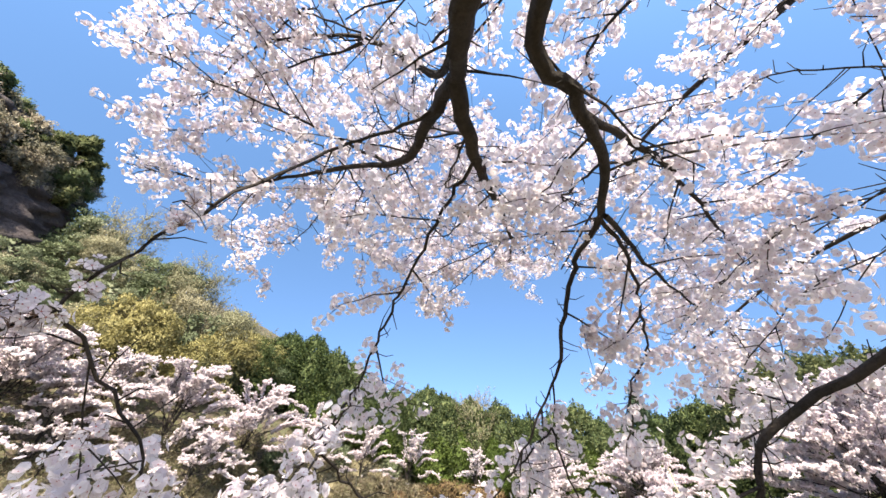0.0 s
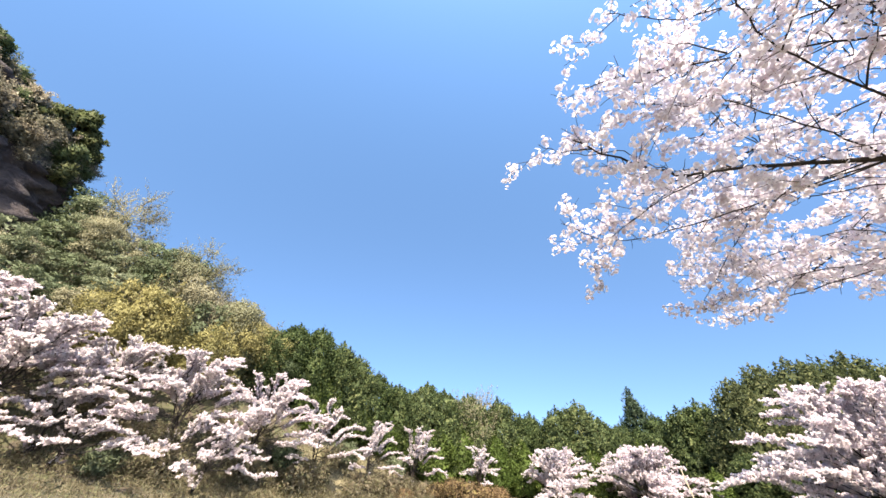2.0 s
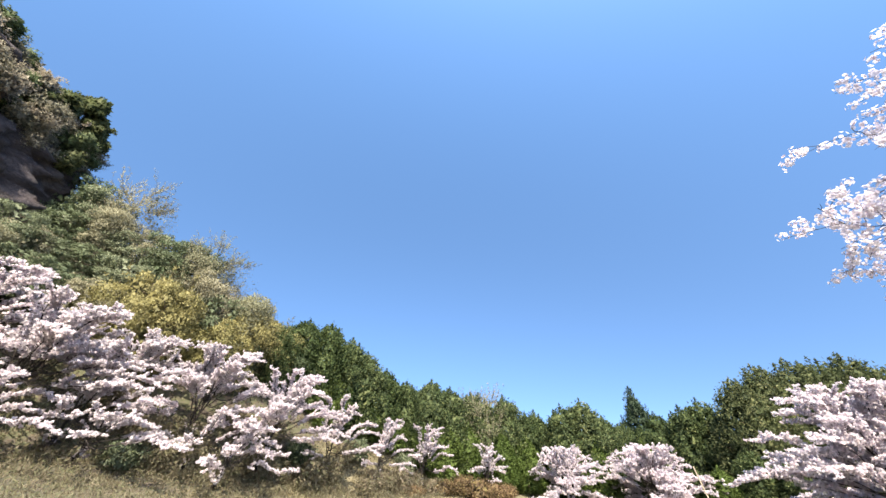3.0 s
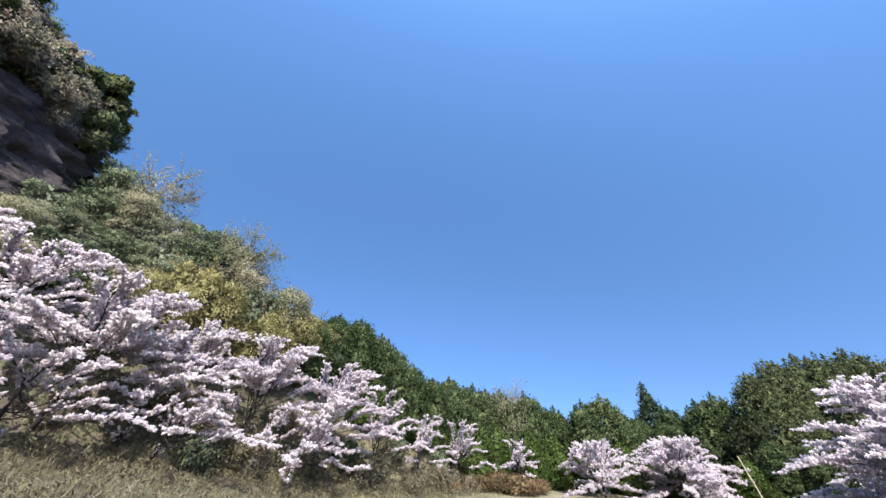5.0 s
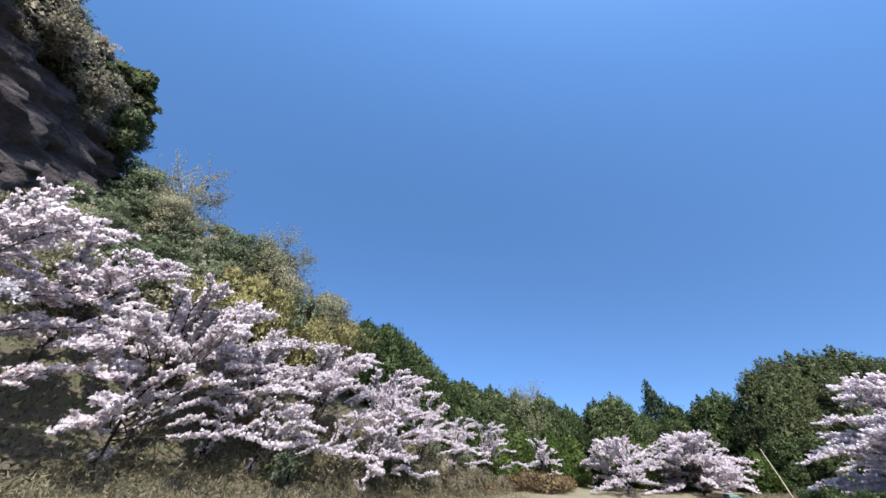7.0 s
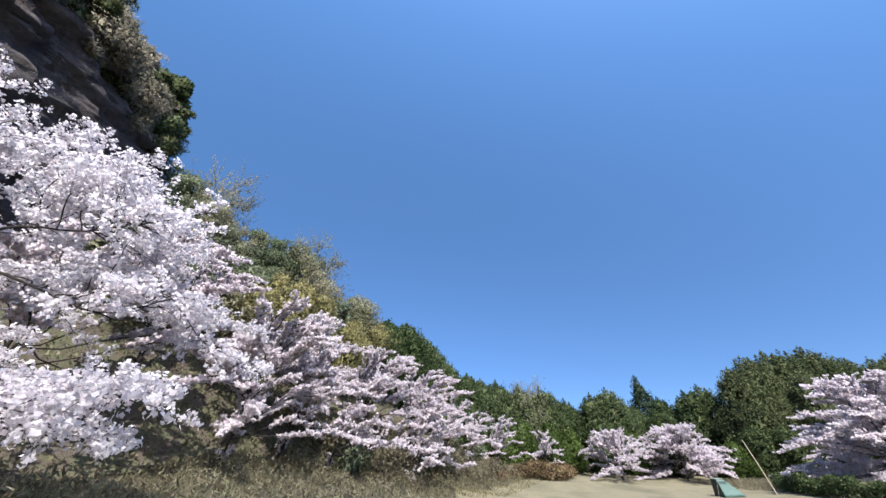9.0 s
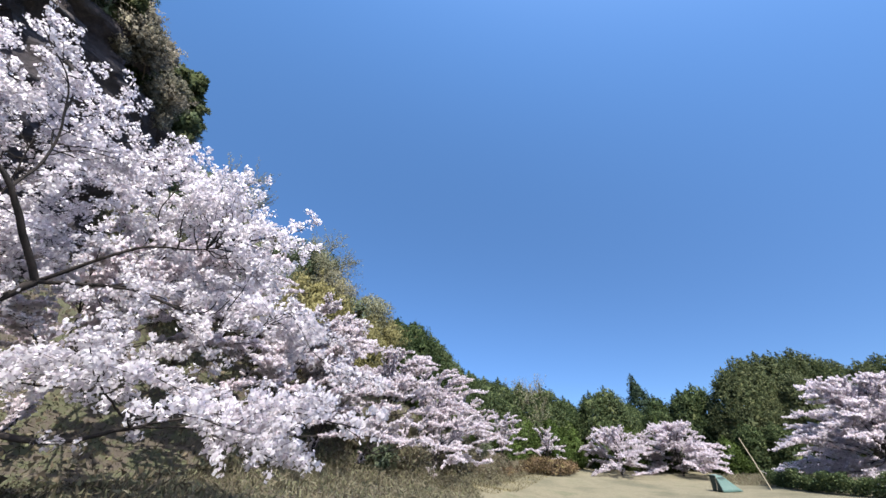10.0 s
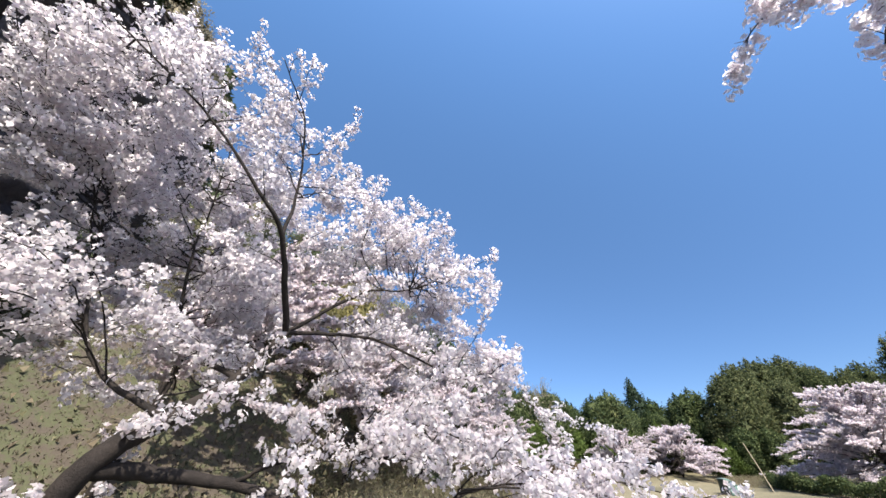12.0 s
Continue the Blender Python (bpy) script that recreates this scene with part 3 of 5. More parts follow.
old_boughs = [
    ([(0.05, 0.42, 4.39), (-0.05, 0.74, 4.84), (-0.37, 0.8, 5.3), (-0.66, 0.84, 5.47), (-1.13, 0.94, 5.55), (-1.67, 1.28, 5.47)], 0.022, 0.004),
    ([(0.12, 0.9, 4.46), (0.0, 1.08, 4.36), (-0.14, 1.3, 4.19), (-0.25, 1.41, 4.02), (-0.32, 1.47, 3.84), (-0.39, 1.46, 3.66), (-0.44, 1.4, 3.48), (-0.47, 1.4, 3.25)], 0.011, 0.004),
    ([(-0.02, 0.74, 4.58), (-0.25, 0.9, 4.66), (-0.5, 0.93, 4.56), (-0.72, 0.8, 4.17), (-0.83, 0.76, 3.97), (-0.93, 0.73, 3.75), (-1.02, 0.71, 3.65), (-1.09, 0.68, 3.53), (-1.14, 0.72, 3.38)], 0.010, 0.004, 0.6, 0.32),
    ([(-0.3, 1.2, 4.8), (-0.8, 1.15, 5.1), (-1.42, 1.02, 5.36), (-1.77, 0.83, 5.41)], 0.011, 0.004),
    ([(0.68, 1.1, 4.33), (0.82, 1.23, 4.22), (0.9, 1.4, 4.04), (0.98, 1.6, 3.9), (0.88, 1.64, 3.74), (0.84, 1.7, 3.5)], 0.012, 0.004),
    ([(-0.39, 1.46, 3.66), (-0.6, 1.55, 3.42), (-0.85, 1.5, 3.22)], 0.006, 0.003),
    ([(-0.44, 1.4, 3.48), (-0.25, 1.62, 3.3), (0.02, 1.7, 3.18)], 0.006, 0.003),
    ([(0.5, 1.72, 3.6), (0.3, 1.9, 3.4), (0.12, 2.0, 3.2)], 0.006, 0.003),
    ([(0.5, 1.72, 3.6), (0.62, 1.95, 3.35), (0.7, 2.1, 3.15)], 0.006, 0.003),
    ([(-0.93, 0.73, 3.75), (-0.8, 0.98, 3.5), (-0.75, 1.15, 3.25)], 0.006, 0.003),
]
old_branches = [
    ([(0.42, 0.58, 4.3), (0.9, 0.9, 4.45), (1.5, 1.4, 4.5), (2.1, 1.8, 4.4)], 0.016, 0.005),
    ([(0.65, 1.01, 4.27), (1.1, 1.5, 4.35), (1.7, 2, 4.3), (2.3, 2.4, 4.1)], 0.014, 0.005),
    ([(1.5, -1.35, 2.8), (2, 0.1, 4.1), (1.65, 0.85, 3.85), (1.15, 1.24, 3.57), (1.03, 1.35, 3.36), (0.9, 1.5, 2.9)], 0.03, 0.01),
    ([(0.9, -0.8, 3.9), (1.9, 0.8, 5.6), (1.8, 2.2, 6), (1.5, 3.6, 5.6)], 0.035, 0.01),
    ([(0.9, -0.8, 3.9), (0.6, 0.6, 5.9), (-0.2, 1.4, 6.4), (-0.4, 2.4, 6.4)], 0.03, 0.008),
    ([(1.5, -1.35, 2.7), (2.9, 0.6, 4.4), (3.2, 2.2, 5), (2.8, 3.8, 4.6)], 0.045, 0.01),
]
old_sprays = [
    ([(0.9, -0.8, 3.9), (1.18, 0.22, 5.29), (0.86, 1.04, 5.66)], 0.0072, 0.0024),
    ([(0.9, -0.8, 3.9), (1.34, 0.01, 4.93), (1.18, 0.62, 5.14)], 0.0072, 0.0024),
    ([(-1.3, 1.67, 5.16), (-1.65, 2, 5.05), (-1.85, 2.55, 4.96)], 0.0050, 0.0024),
    ([(-0.36, 0.8, 5.32), (-1, 1, 5.4), (-1.6, 1.2, 5.5), (-2.13, 1.37, 5.52)], 0.0088, 0.0030),
    ([(0.51, 1.96, 4.89), (0.1, 2.65, 5.2), (-0.1, 3.2, 5.3), (-0.2, 3.5, 5.4)], 0.0077, 0.0030),
    ([(0.51, 1.96, 4.89), (-0.1, 2.6, 4.95), (-0.73, 2.8, 4.75)], 0.0066, 0.0030),
    ([(0.51, 1.96, 4.89), (0.1, 2.8, 4.9), (-0.18, 3.2, 4.82)], 0.0066, 0.0030),
]
old_shoots = [
    ([(-0.6, 1.4, 5), (-1, 2, 5.1), (-1.5, 2.5, 5.2), (-2, 2.4, 5.28)], 0.0066, 0.0030),
    ([(1.5, -1.35, 2.8), (1, -1.9, 5.2), (0.2, -1.8, 6.3), (-1, -1.3, 6.5)], 0.0480, 0.0072),
    ([(1.5, -1.35, 2.8), (1.2, -1.2, 5.2), (0.6, -0.9, 6.3), (-0.4, -0.6, 6.6)], 0.0400, 0.0072),
    ([(0.2, -1.8, 6.3), (-0.5, -2.2, 6.4), (-1.5, -2.2, 6.2)], 0.0160, 0.0036),
    ([(0.6, -0.9, 6.3), (0.2, -0.3, 6.4), (-0.3, 0.1, 6.4)], 0.0160, 0.0036),
    ([(1, -1.9, 5.2), (1.2, -2.4, 6.2), (0.8, -2.8, 6.9)], 0.0240, 0.0036),
    ([(0.51, 1.96, 4.89), (0.8, 2.6, 5.1), (0.95, 3.1, 5.3)], 0.0066, 0.0030),
]
# the crown over and behind the path, which shades the sprays below
old_crown = []
old_crown += reach((1.0, -1.9, 5.2), [(-0.6, -2.0, 6.1), (-1.4, -1.5, 6.0), (-0.2, -1.3, 6.3)], 0.02, 0.006, 0.1, 0.05)
old_crown += reach((0.2, -1.8, 6.3), [(-1.9, -1.1, 6.1), (-1.2, -0.7, 6.0), (-2.3, -1.6, 5.9), (-0.7, -1.1, 6.2)], 0.014, 0.005, 0.06, 0.05)
old_crown += reach((0.6, -0.9, 6.3), [(-0.5, -0.35, 6.1), (0.3, -0.5, 6.3), (0.9, -0.35, 6.2), (-0.9, -0.6, 6.4), (0.0, -1.0, 6.5)], 0.014, 0.005, 0.06, 0.05)
old_crown += reach((1.2, -1.2, 5.2), [(1.6, -0.5, 5.9), (2.2, -0.6, 5.7), (1.4, -1.0, 6.3), (2.4, -1.3, 6.0)], 0.014, 0.005, 0.08, 0.05)
old_arms = [
    ([(-0.3, 2, 5.9), (-0.7, 2.3, 5.8), (-1, 2.4, 5.6)], 0.012, 0.005),
]
old_reach = []
old_reach += reach((-0.36, 0.8, 5.32), [(-1.8, 0.86, 5.63), (-1.12, 0.75, 5.68), (0.11, 0.87, 5.87), (-2.05, 1.15, 5.93)], 0.0070, 0.0030, 0.07, 0.06)
old_reach += reach((0.1, 0.8, 4.5), [(-1.32, 1.61, 5.76), (-0.41, 2.37, 5.55), (0.38, 2.11, 5.27), (0.15, 2.75, 5.02)], 0.0065, 0.0024, 0.22, 0.06)
old_reach += reach((-0.6, 1.4, 5), [(-1.49, 2.36, 5.25), (-2.01, 1.39, 5.32), (-0.77, 2.63, 4.83)], 0.0065, 0.0024, 0.22, 0.06)
old_reach += reach((0.55, 0.76, 4.3), [(0.82, 1.98, 4.69), (1.02, 0.96, 4.43)], 0.0065, 0.0024, 0.11, 0.06)
old_reach += reach((2.1, 0.3, 4.2), [(1.31, 1.49, 4.13), (1.44, 2.14, 4.1), (1.28, 1.66, 3.7), (1.26, 1.32, 5.3)], 0.0065, 0.0024, 0.14, 0.06)
old_reach += reach((0.9, -0.8, 3.9), [(0.9, 2.2, 5.6), (-0.3, 2, 5.9)], 0.0144, 0.0048, 0.16, 0.06)
old_reach += reach((1.5, -1.35, 2.7), [(2, 2.4, 5.2)], 0.0144, 0.0048, 0.14, 0.06)
old_reach += reach((-0.3, 2, 5.9), [(-1.13, 1.81, 6.51), (-0.6, 1.24, 6.61), (-0.17, 3.38, 5.86), (-1.5, 1.6, 6.2)], 0.0050, 0.0024, 0.12, 0.06)
old_reach += reach((0.9, 2.2, 5.6), [(0.25, 1.83, 6.39), (0.88, 2.25, 6.06), (1.46, 2.51, 5.69), (1.47, 1.5, 5.9), (0.94, 3.79, 5.44), (0.86, 1.18, 6.23)], 0.0050, 0.0024, 0.18, 0.06)
old_reach += reach((2, 2.4, 5.2), [(1.8, 1.67, 5.43), (2.1, 2.1, 4.93), (2.1, 2.85, 4.73), (2.29, 2.5, 4.3), (2, 1.75, 4.56), (1.91, 1.27, 5.23), (2.25, 2.93, 3.97), (2.03, 2.32, 3.67)], 0.0050, 0.0024, 0.17, 0.06)
old_reach += reach((-1.3, 1.67, 5.16), [(-2.36, 1.76, 5.42)], 0.0045, 0.0024, 0.01, 0.06)
old_reach += reach((0.2, -1.8, 6.3), [(-1.3, -0.5, 5.9)], 0.0120, 0.0036, 0.00, 0.06)
old_reach += reach((-0.2, 1.1, 4.75), [(-0.9, 2.5, 5.3)], 0.0060, 0.0030, 0.05, 0.06)
old_reach += reach((0.24, 1.2, 4.58), [(-0.5, 3, 5.3)], 0.0060, 0.0030, 0.03, 0.06)
cherry((1.7, -1.5, 1.0), old_limbs + old_boughs + old_branches + old_sprays + old_shoots + old_crown + old_arms + old_reach, 11, "old cherry tree with dark arching limbs blooming over the path", sub=4.4, sub_len=0.56, twig=4.6, twig_len=0.24, gap=0.055, puff=0.05,
    petal=0.0165, per=11, sub_r=0.0062, mode="flower", droop=0.1, bare=0.12, close=((-2.2, -0.2, 3.2), (-0.5, 0.95, 4.25)), clear=[((-0.6, -0.7, 3.5), (1.2, 0.6, 4.95)), ((-2.6, -0.6, 3.2), (-0.5, 0.5, 4.0))],
    hanging=[([(0.9, -0.8, 3.9), (-0.2, -0.9, 4.7), (-1.4, -0.4, 4.4), (-1.76, 0.06, 3.98), (-1.77, 0.17, 3.85)], [(-1.725, 0.2, 3.812), (-1.775, 0.19, 3.80), (-1.80, 0.20, 3.825)]),
             ([(-1.4, -0.4, 4.4), (-1.8, -0.1, 4.15), (-1.93, 0.15, 3.95)], [[-1.931, 0.216, 3.827], [-1.905, 0.228, 3.841]])])

# the leaning cherry on the bank where the walk ends
leaning_limbs = [
    ([(-29.84, 5.96, 2.8), (-29.49, 5.96, 4), (-28.94, 5.76, 5.08), (-28.53, 5.94, 5.46), (-28.04, 6.39, 5.96), (-27.61, 6.64, 6.67)], 0.16, 0.06),
    ([(-27.61, 6.64, 6.67), (-27.81, 5.63, 7.7), (-28.17, 5.28, 8.16), (-28.98, 4.87, 9.03), (-30.62, 4.6, 10.42)], 0.05, 0.01),
    ([(-27.81, 5.63, 7.7), (-27.76, 5.69, 8.53), (-27.82, 5.29, 9.67), (-28.25, 4.78, 10.42)], 0.03, 0.008),
    ([(-27.61, 6.64, 6.67), (-26.5, 6.63, 7.43), (-25.6, 6.94, 7.71), (-24.03, 7.19, 8.58)], 0.035, 0.008),
    ([(-27.61, 6.64, 6.67), (-26.28, 6.65, 6.63), (-24.74, 6.66, 6.04), (-23.82, 6.75, 6.39)], 0.035, 0.008),
]
leaning_boughs = [
    ([(-28.94, 5.76, 5.08), (-28.44, 6.1, 4.98), (-27.8, 6.2, 4.85), (-27.0, 6.0, 4.62), (-26.0, 5.9, 4.42), (-25.3, 6.0, 4.55), (-24.6, 6.1, 4.7)], 0.09, 0.014, 0.25, 0.5),
    ([(-25.3, 6.0, 4.55), (-25.34, 5.5, 4.75), (-25.32, 4.9, 4.95), (-25.25, 4.5, 5.15)], 0.018, 0.006, 0.8, 0.3),
    ([(-27.8, 6.2, 4.85), (-27.3, 6.0, 5.05), (-26.7, 5.85, 5.05), (-26.0, 5.8, 4.98)], 0.03, 0.008, 0.6, 0.5),
    ([(-28.04, 6.39, 5.96), (-29.16, 7.44, 6.76), (-29.34, 7.21, 8.08), (-29.3, 7.13, 8.87), (-29.21, 6.66, 10.62)], 0.04, 0.01),
    ([(-28.53, 5.94, 5.46), (-29.83, 6.72, 6.34), (-30.27, 6.46, 8.17), (-30.35, 6.05, 10.03)], 0.04, 0.01),
]
leaning_reach = []
leaning_reach += reach((-29.83, 6.72, 6.34), [(-31.33, 5.66, 10.27), (-30.82, 6.64, 9.72), (-31.35, 7.03, 8.69), (-31.34, 5.87, 9.24), (-29.99, 6.46, 6.07), (-30.97, 6.69, 7.29), (-30.95, 7.75, 7.82)], 0.014, 0.005, 0.10, 0.07)
leaning_reach += reach((-27.81, 5.63, 7.7), [(-30.63, 5.48, 11.57), (-29.89, 5.48, 11.3), (-29, 5.7, 11.48), (-27.91, 6.54, 10.75), (-28.32, 6.8, 10.2), (-26.95, 7.18, 10.19), (-29.27, 5.52, 10.21)], 0.014, 0.005, 0.10, 0.07)
leaning_reach += reach((-26.5, 6.63, 7.43), [(-26.84, 6.94, 10.5), (-26.01, 7.54, 10.2), (-25.45, 7.2, 10.0), (-24.53, 7.45, 8.51), (-23.74, 6.87, 7.66), (-24.6, 7.44, 7.31), (-26.99, 7.81, 8.78), (-26.79, 7.63, 6.9), (-25.54, 7.64, 9.69)], 0.014, 0.005, 0.10, 0.07)
leaning_reach += reach((-27.61, 6.64, 6.67), [(-23.83, 6.8, 6.2), (-26.27, 7.18, 5.88), (-24.77, 6.28, 5.02), (-22.28, 7.03, 5.32), (-25.48, 8.81, 7.3), (-25.04, 7.11, 5.69)], 0.014, 0.005, 0.10, 0.07)
leaning_reach += reach((-29.16, 7.44, 6.76), [(-29.81, 6.42, 10.58), (-28.43, 7.55, 6.25), (-28.95, 8.74, 9.78), (-30.41, 8.5, 9.33), (-30.68, 7.5, 9.64)], 0.014, 0.005, 0.10, 0.07)
leaning_reach += reach((-28.53, 5.94, 5.46), [(-24.17, 5.56, 4.57), (-29.16, 6.88, 5.84)], 0.014, 0.005, 0.10, 0.07)
leaning_reach += reach((-29.83, 6.72, 6.34), [(-30.94, 4.91, 9.68), (-30.6, 5.4, 9.54), (-30.79, 4.9, 9.02), (-30.73, 5.89, 8.91), (-30.69, 5.71, 8.22), (-30.51, 5.66, 7.38), (-31.1, 4.71, 9.69)], 0.014, 0.005, 0.10, 0.07)
leaning_reach += reach((-29.16, 7.44, 6.76), [(-30.58, 5.36, 10.33), (-30.33, 6.22, 8.48), (-31.02, 4.91, 10.35), (-30.13, 6.31, 9.59)], 0.014, 0.005, 0.10, 0.07)
leaning_reach += reach((-27.81, 5.63, 7.7), [(-29.68, 5.46, 10.07)], 0.014, 0.005, 0.10, 0.07)
leaning_reach += reach((-27.3, 6.0, 5.05), [(-27.47, 5.65, 5.18), (-27.2, 5.55, 5.26), (-26.9, 5.65, 5.33), (-26.53, 5.6, 5.21), (-26.94, 5.5, 5.0), (-26.11, 5.65, 5.17), (-25.78, 5.6, 5.08), (-25.57, 5.65, 4.95), (-26.36, 5.55, 5.02)], 0.012, 0.004, 0.1, 0.07)
leaning_reach += reach((-28.04, 6.39, 5.96), [(-29.14, 6.6, 6.42), (-28.76, 6.8, 6.24), (-28.45, 6.6, 6.38), (-28.12, 6.9, 6.54), (-29.08, 6.6, 6.67), (-29.5, 6.9, 6.5)], 0.012, 0.004, 0.1, 0.07)
leaning_reach += reach((-26.0, 5.9, 4.42), [(-23.6, 5.2, 4.5), (-23.5, 5.2, 4.15), (-23.8, 5, 4.4)], 0.016, 0.006, 0.06)
leaning_reach += reach((-25.41, 6.32, 4.5), [(-22.6, 4.9, 4.4), (-22.9, 5.6, 4.8), (-23.05, 5.5, 4.05)], 0.016, 0.006, 0.06)
leaning_reach += reach((-29.83, 6.72, 6.34), [(-29.56, 4.96, 6.38), (-29.56, 4.82, 6.75), (-29.31, 4.94, 6.85)], 0.014, 0.006, 0.09)


def fill_crown(nodes, rim, count, seed, depth=(-0.7, 2.4)):
    """Fine crooked branches from the nearest limb to tips spread inside a crown, whose rim is a line in the crown's middle plane."""
    g = np.random.default_rng(seed)
    nodes, rim = np.array(nodes, float), np.array(rim, float)
    out = []
    for k in range(count):
        u = (len(rim) - 1) * ((k + g.uniform(0, 1)) / count)
        i = min(int(u), len(rim) - 2)
        edge = rim[i] * (1 - u + i) + rim[i + 1] * (u - i)
        heart = nodes.mean(axis=0)
        tip = heart + (edge - heart) * g.uniform(0.45, 1.0) ** 0.7 + np.array([0, g.uniform(*depth), 0])
        start = nodes[np.argmin(np.linalg.norm(nodes - tip, axis=1) + 0.6 * np.maximum(nodes[:, 2] - tip[2], 0))]
        out += reach(start, [tip], 0.013, 0.005, 0.08, 0.06)
    return out


leaning_nodes = [(-27.81, 5.63, 7.7), (-28.17, 5.28, 8.16), (-28.98, 4.87, 9.03), (-27.76, 5.69, 8.53), (-27.82, 5.29, 9.67), (-26.5, 6.63, 7.43), (-25.6, 6.94, 7.71), (-26.28, 6.65, 6.63), (-24.74, 6.66, 6.04),
                 (-29.34, 7.21, 8.08), (-29.3, 7.13, 8.87), (-30.27, 6.46, 8.17), (-27.8, 6.2, 4.85), (-26.5, 6.0, 4.6), (-28.04, 6.39, 5.96)]
leaning_fill = fill_crown(leaning_nodes, [(-31.5, 5.4, 9.6), (-31.0, 5.4, 11.2), (-29.6, 5.8, 11.4), (-27.9, 6.3, 10.7), (-26.5, 6.9, 10.1), (-25.4, 7.2, 9.3), (-24.2, 7.0, 8.2), (-23.4, 6.8, 7.3), (-23.0, 6.8, 6.2)], 50, 61)
leaning_fill += fill_crown(leaning_nodes, [(-31.2, 5.6, 7.6), (-31.4, 5.4, 9.2), (-30.6, 5.2, 10.4), (-29.4, 5.2, 10.6)], 14, 62, (-0.4, 2.0))
leaning_fill += fill_crown([(-29.16, 7.44, 6.76), (-29.34, 7.21, 8.08), (-29.83, 6.72, 6.34), (-30.27, 6.46, 8.17), (-28.04, 6.39, 5.96)], [(-31.4, 7.6, 6.6), (-31.2, 8.0, 7.6), (-30.4, 8.2, 8.6), (-29.0, 8.2, 8.8), (-28.0, 7.6, 8.0), (-28.2, 7.4, 7.0)], 34, 63, (-0.9, 0.9))
cherry((-29.9, 5.8, ground_at(-29.9, 5.8)), leaning_limbs + leaning_boughs + reroot(leaning_limbs + leaning_boughs, leaning_reach + leaning_fill), 12, "leaning cherry tree in full bloom on the grassy bank", sub=2.6, sub_len=1.0, twig=3.4, twig_len=0.4, gap=0.075, puff=0.09, petal=0.031, per=12,
    sub_r=0.01, droop=0.15, bare=0.15)

# the cherry whose sprays hang over the end of the path
overhead_limbs = [
    ([(-23.5, -1.9, 2.5), (-23.7, -1.5, 4.6), (-23.78, -0.3, 7.11), (-24.38, 0.7, 7.59), (-24.37, 1.29, 7.4)], 0.12, 0.012),
    ([(-23.7, -1.5, 4.6), (-22.9, -1.3, 5.8), (-21.6, -1, 6.6)], 0.06, 0.012),
    ([(-23.7, -1.5, 4.6), (-24.2, -2.6, 5.9), (-25.2, -3.4, 6.5)], 0.06, 0.012),
    ([(-22.9, -1.3, 5.8), (-22.4, -0.9, 6.6), (-21.9, -0.9, 7.3)], 0.03, 0.008),
    ([(-24.2, -2.6, 5.9), (-24.3, -3.6, 6.3), (-24, -4.6, 6.3)], 0.03, 0.008),
]
overhead_reach = []
overhead_reach += reach((-24.38, 0.7, 7.59), [(-24.97, 1.67, 7.06), (-24.46, 1.37, 6.82), (-24.16, 1.12, 6.53), (-24.61, 1.33, 7.42)], 0.012, 0.004, 0.12)
overhead_reach += reach((-23.65, -1.6, 4.2), [(-21.8, -3.6, 6.4)], 0.06, 0.012, 0.09)
overhead_reach += reach((-24, -1, 6), [(-26.4, -1.8, 7.3)], 0.04, 0.01, 0.09)
overhead_reach += reach((-23.8, -1.3, 5.2), [(-23.2, -3, 7.4)], 0.05, 0.01, 0.07)
cherry((-23.5, -1.9, ground_at(-23.5, -1.9)), overhead_limbs + overhead_reach, 13, "cherry tree with blossom sprays hanging over the path", sub=4.4, sub_len=0.4, twig=5.4, twig_len=0.2, gap=0.035, puff=0.055, petal=0.018, per=14,
    sub_r=0.005, mode="flower", droop=0.3, bare=0.45, petals=M_BLOOM)

# ---- woods ----


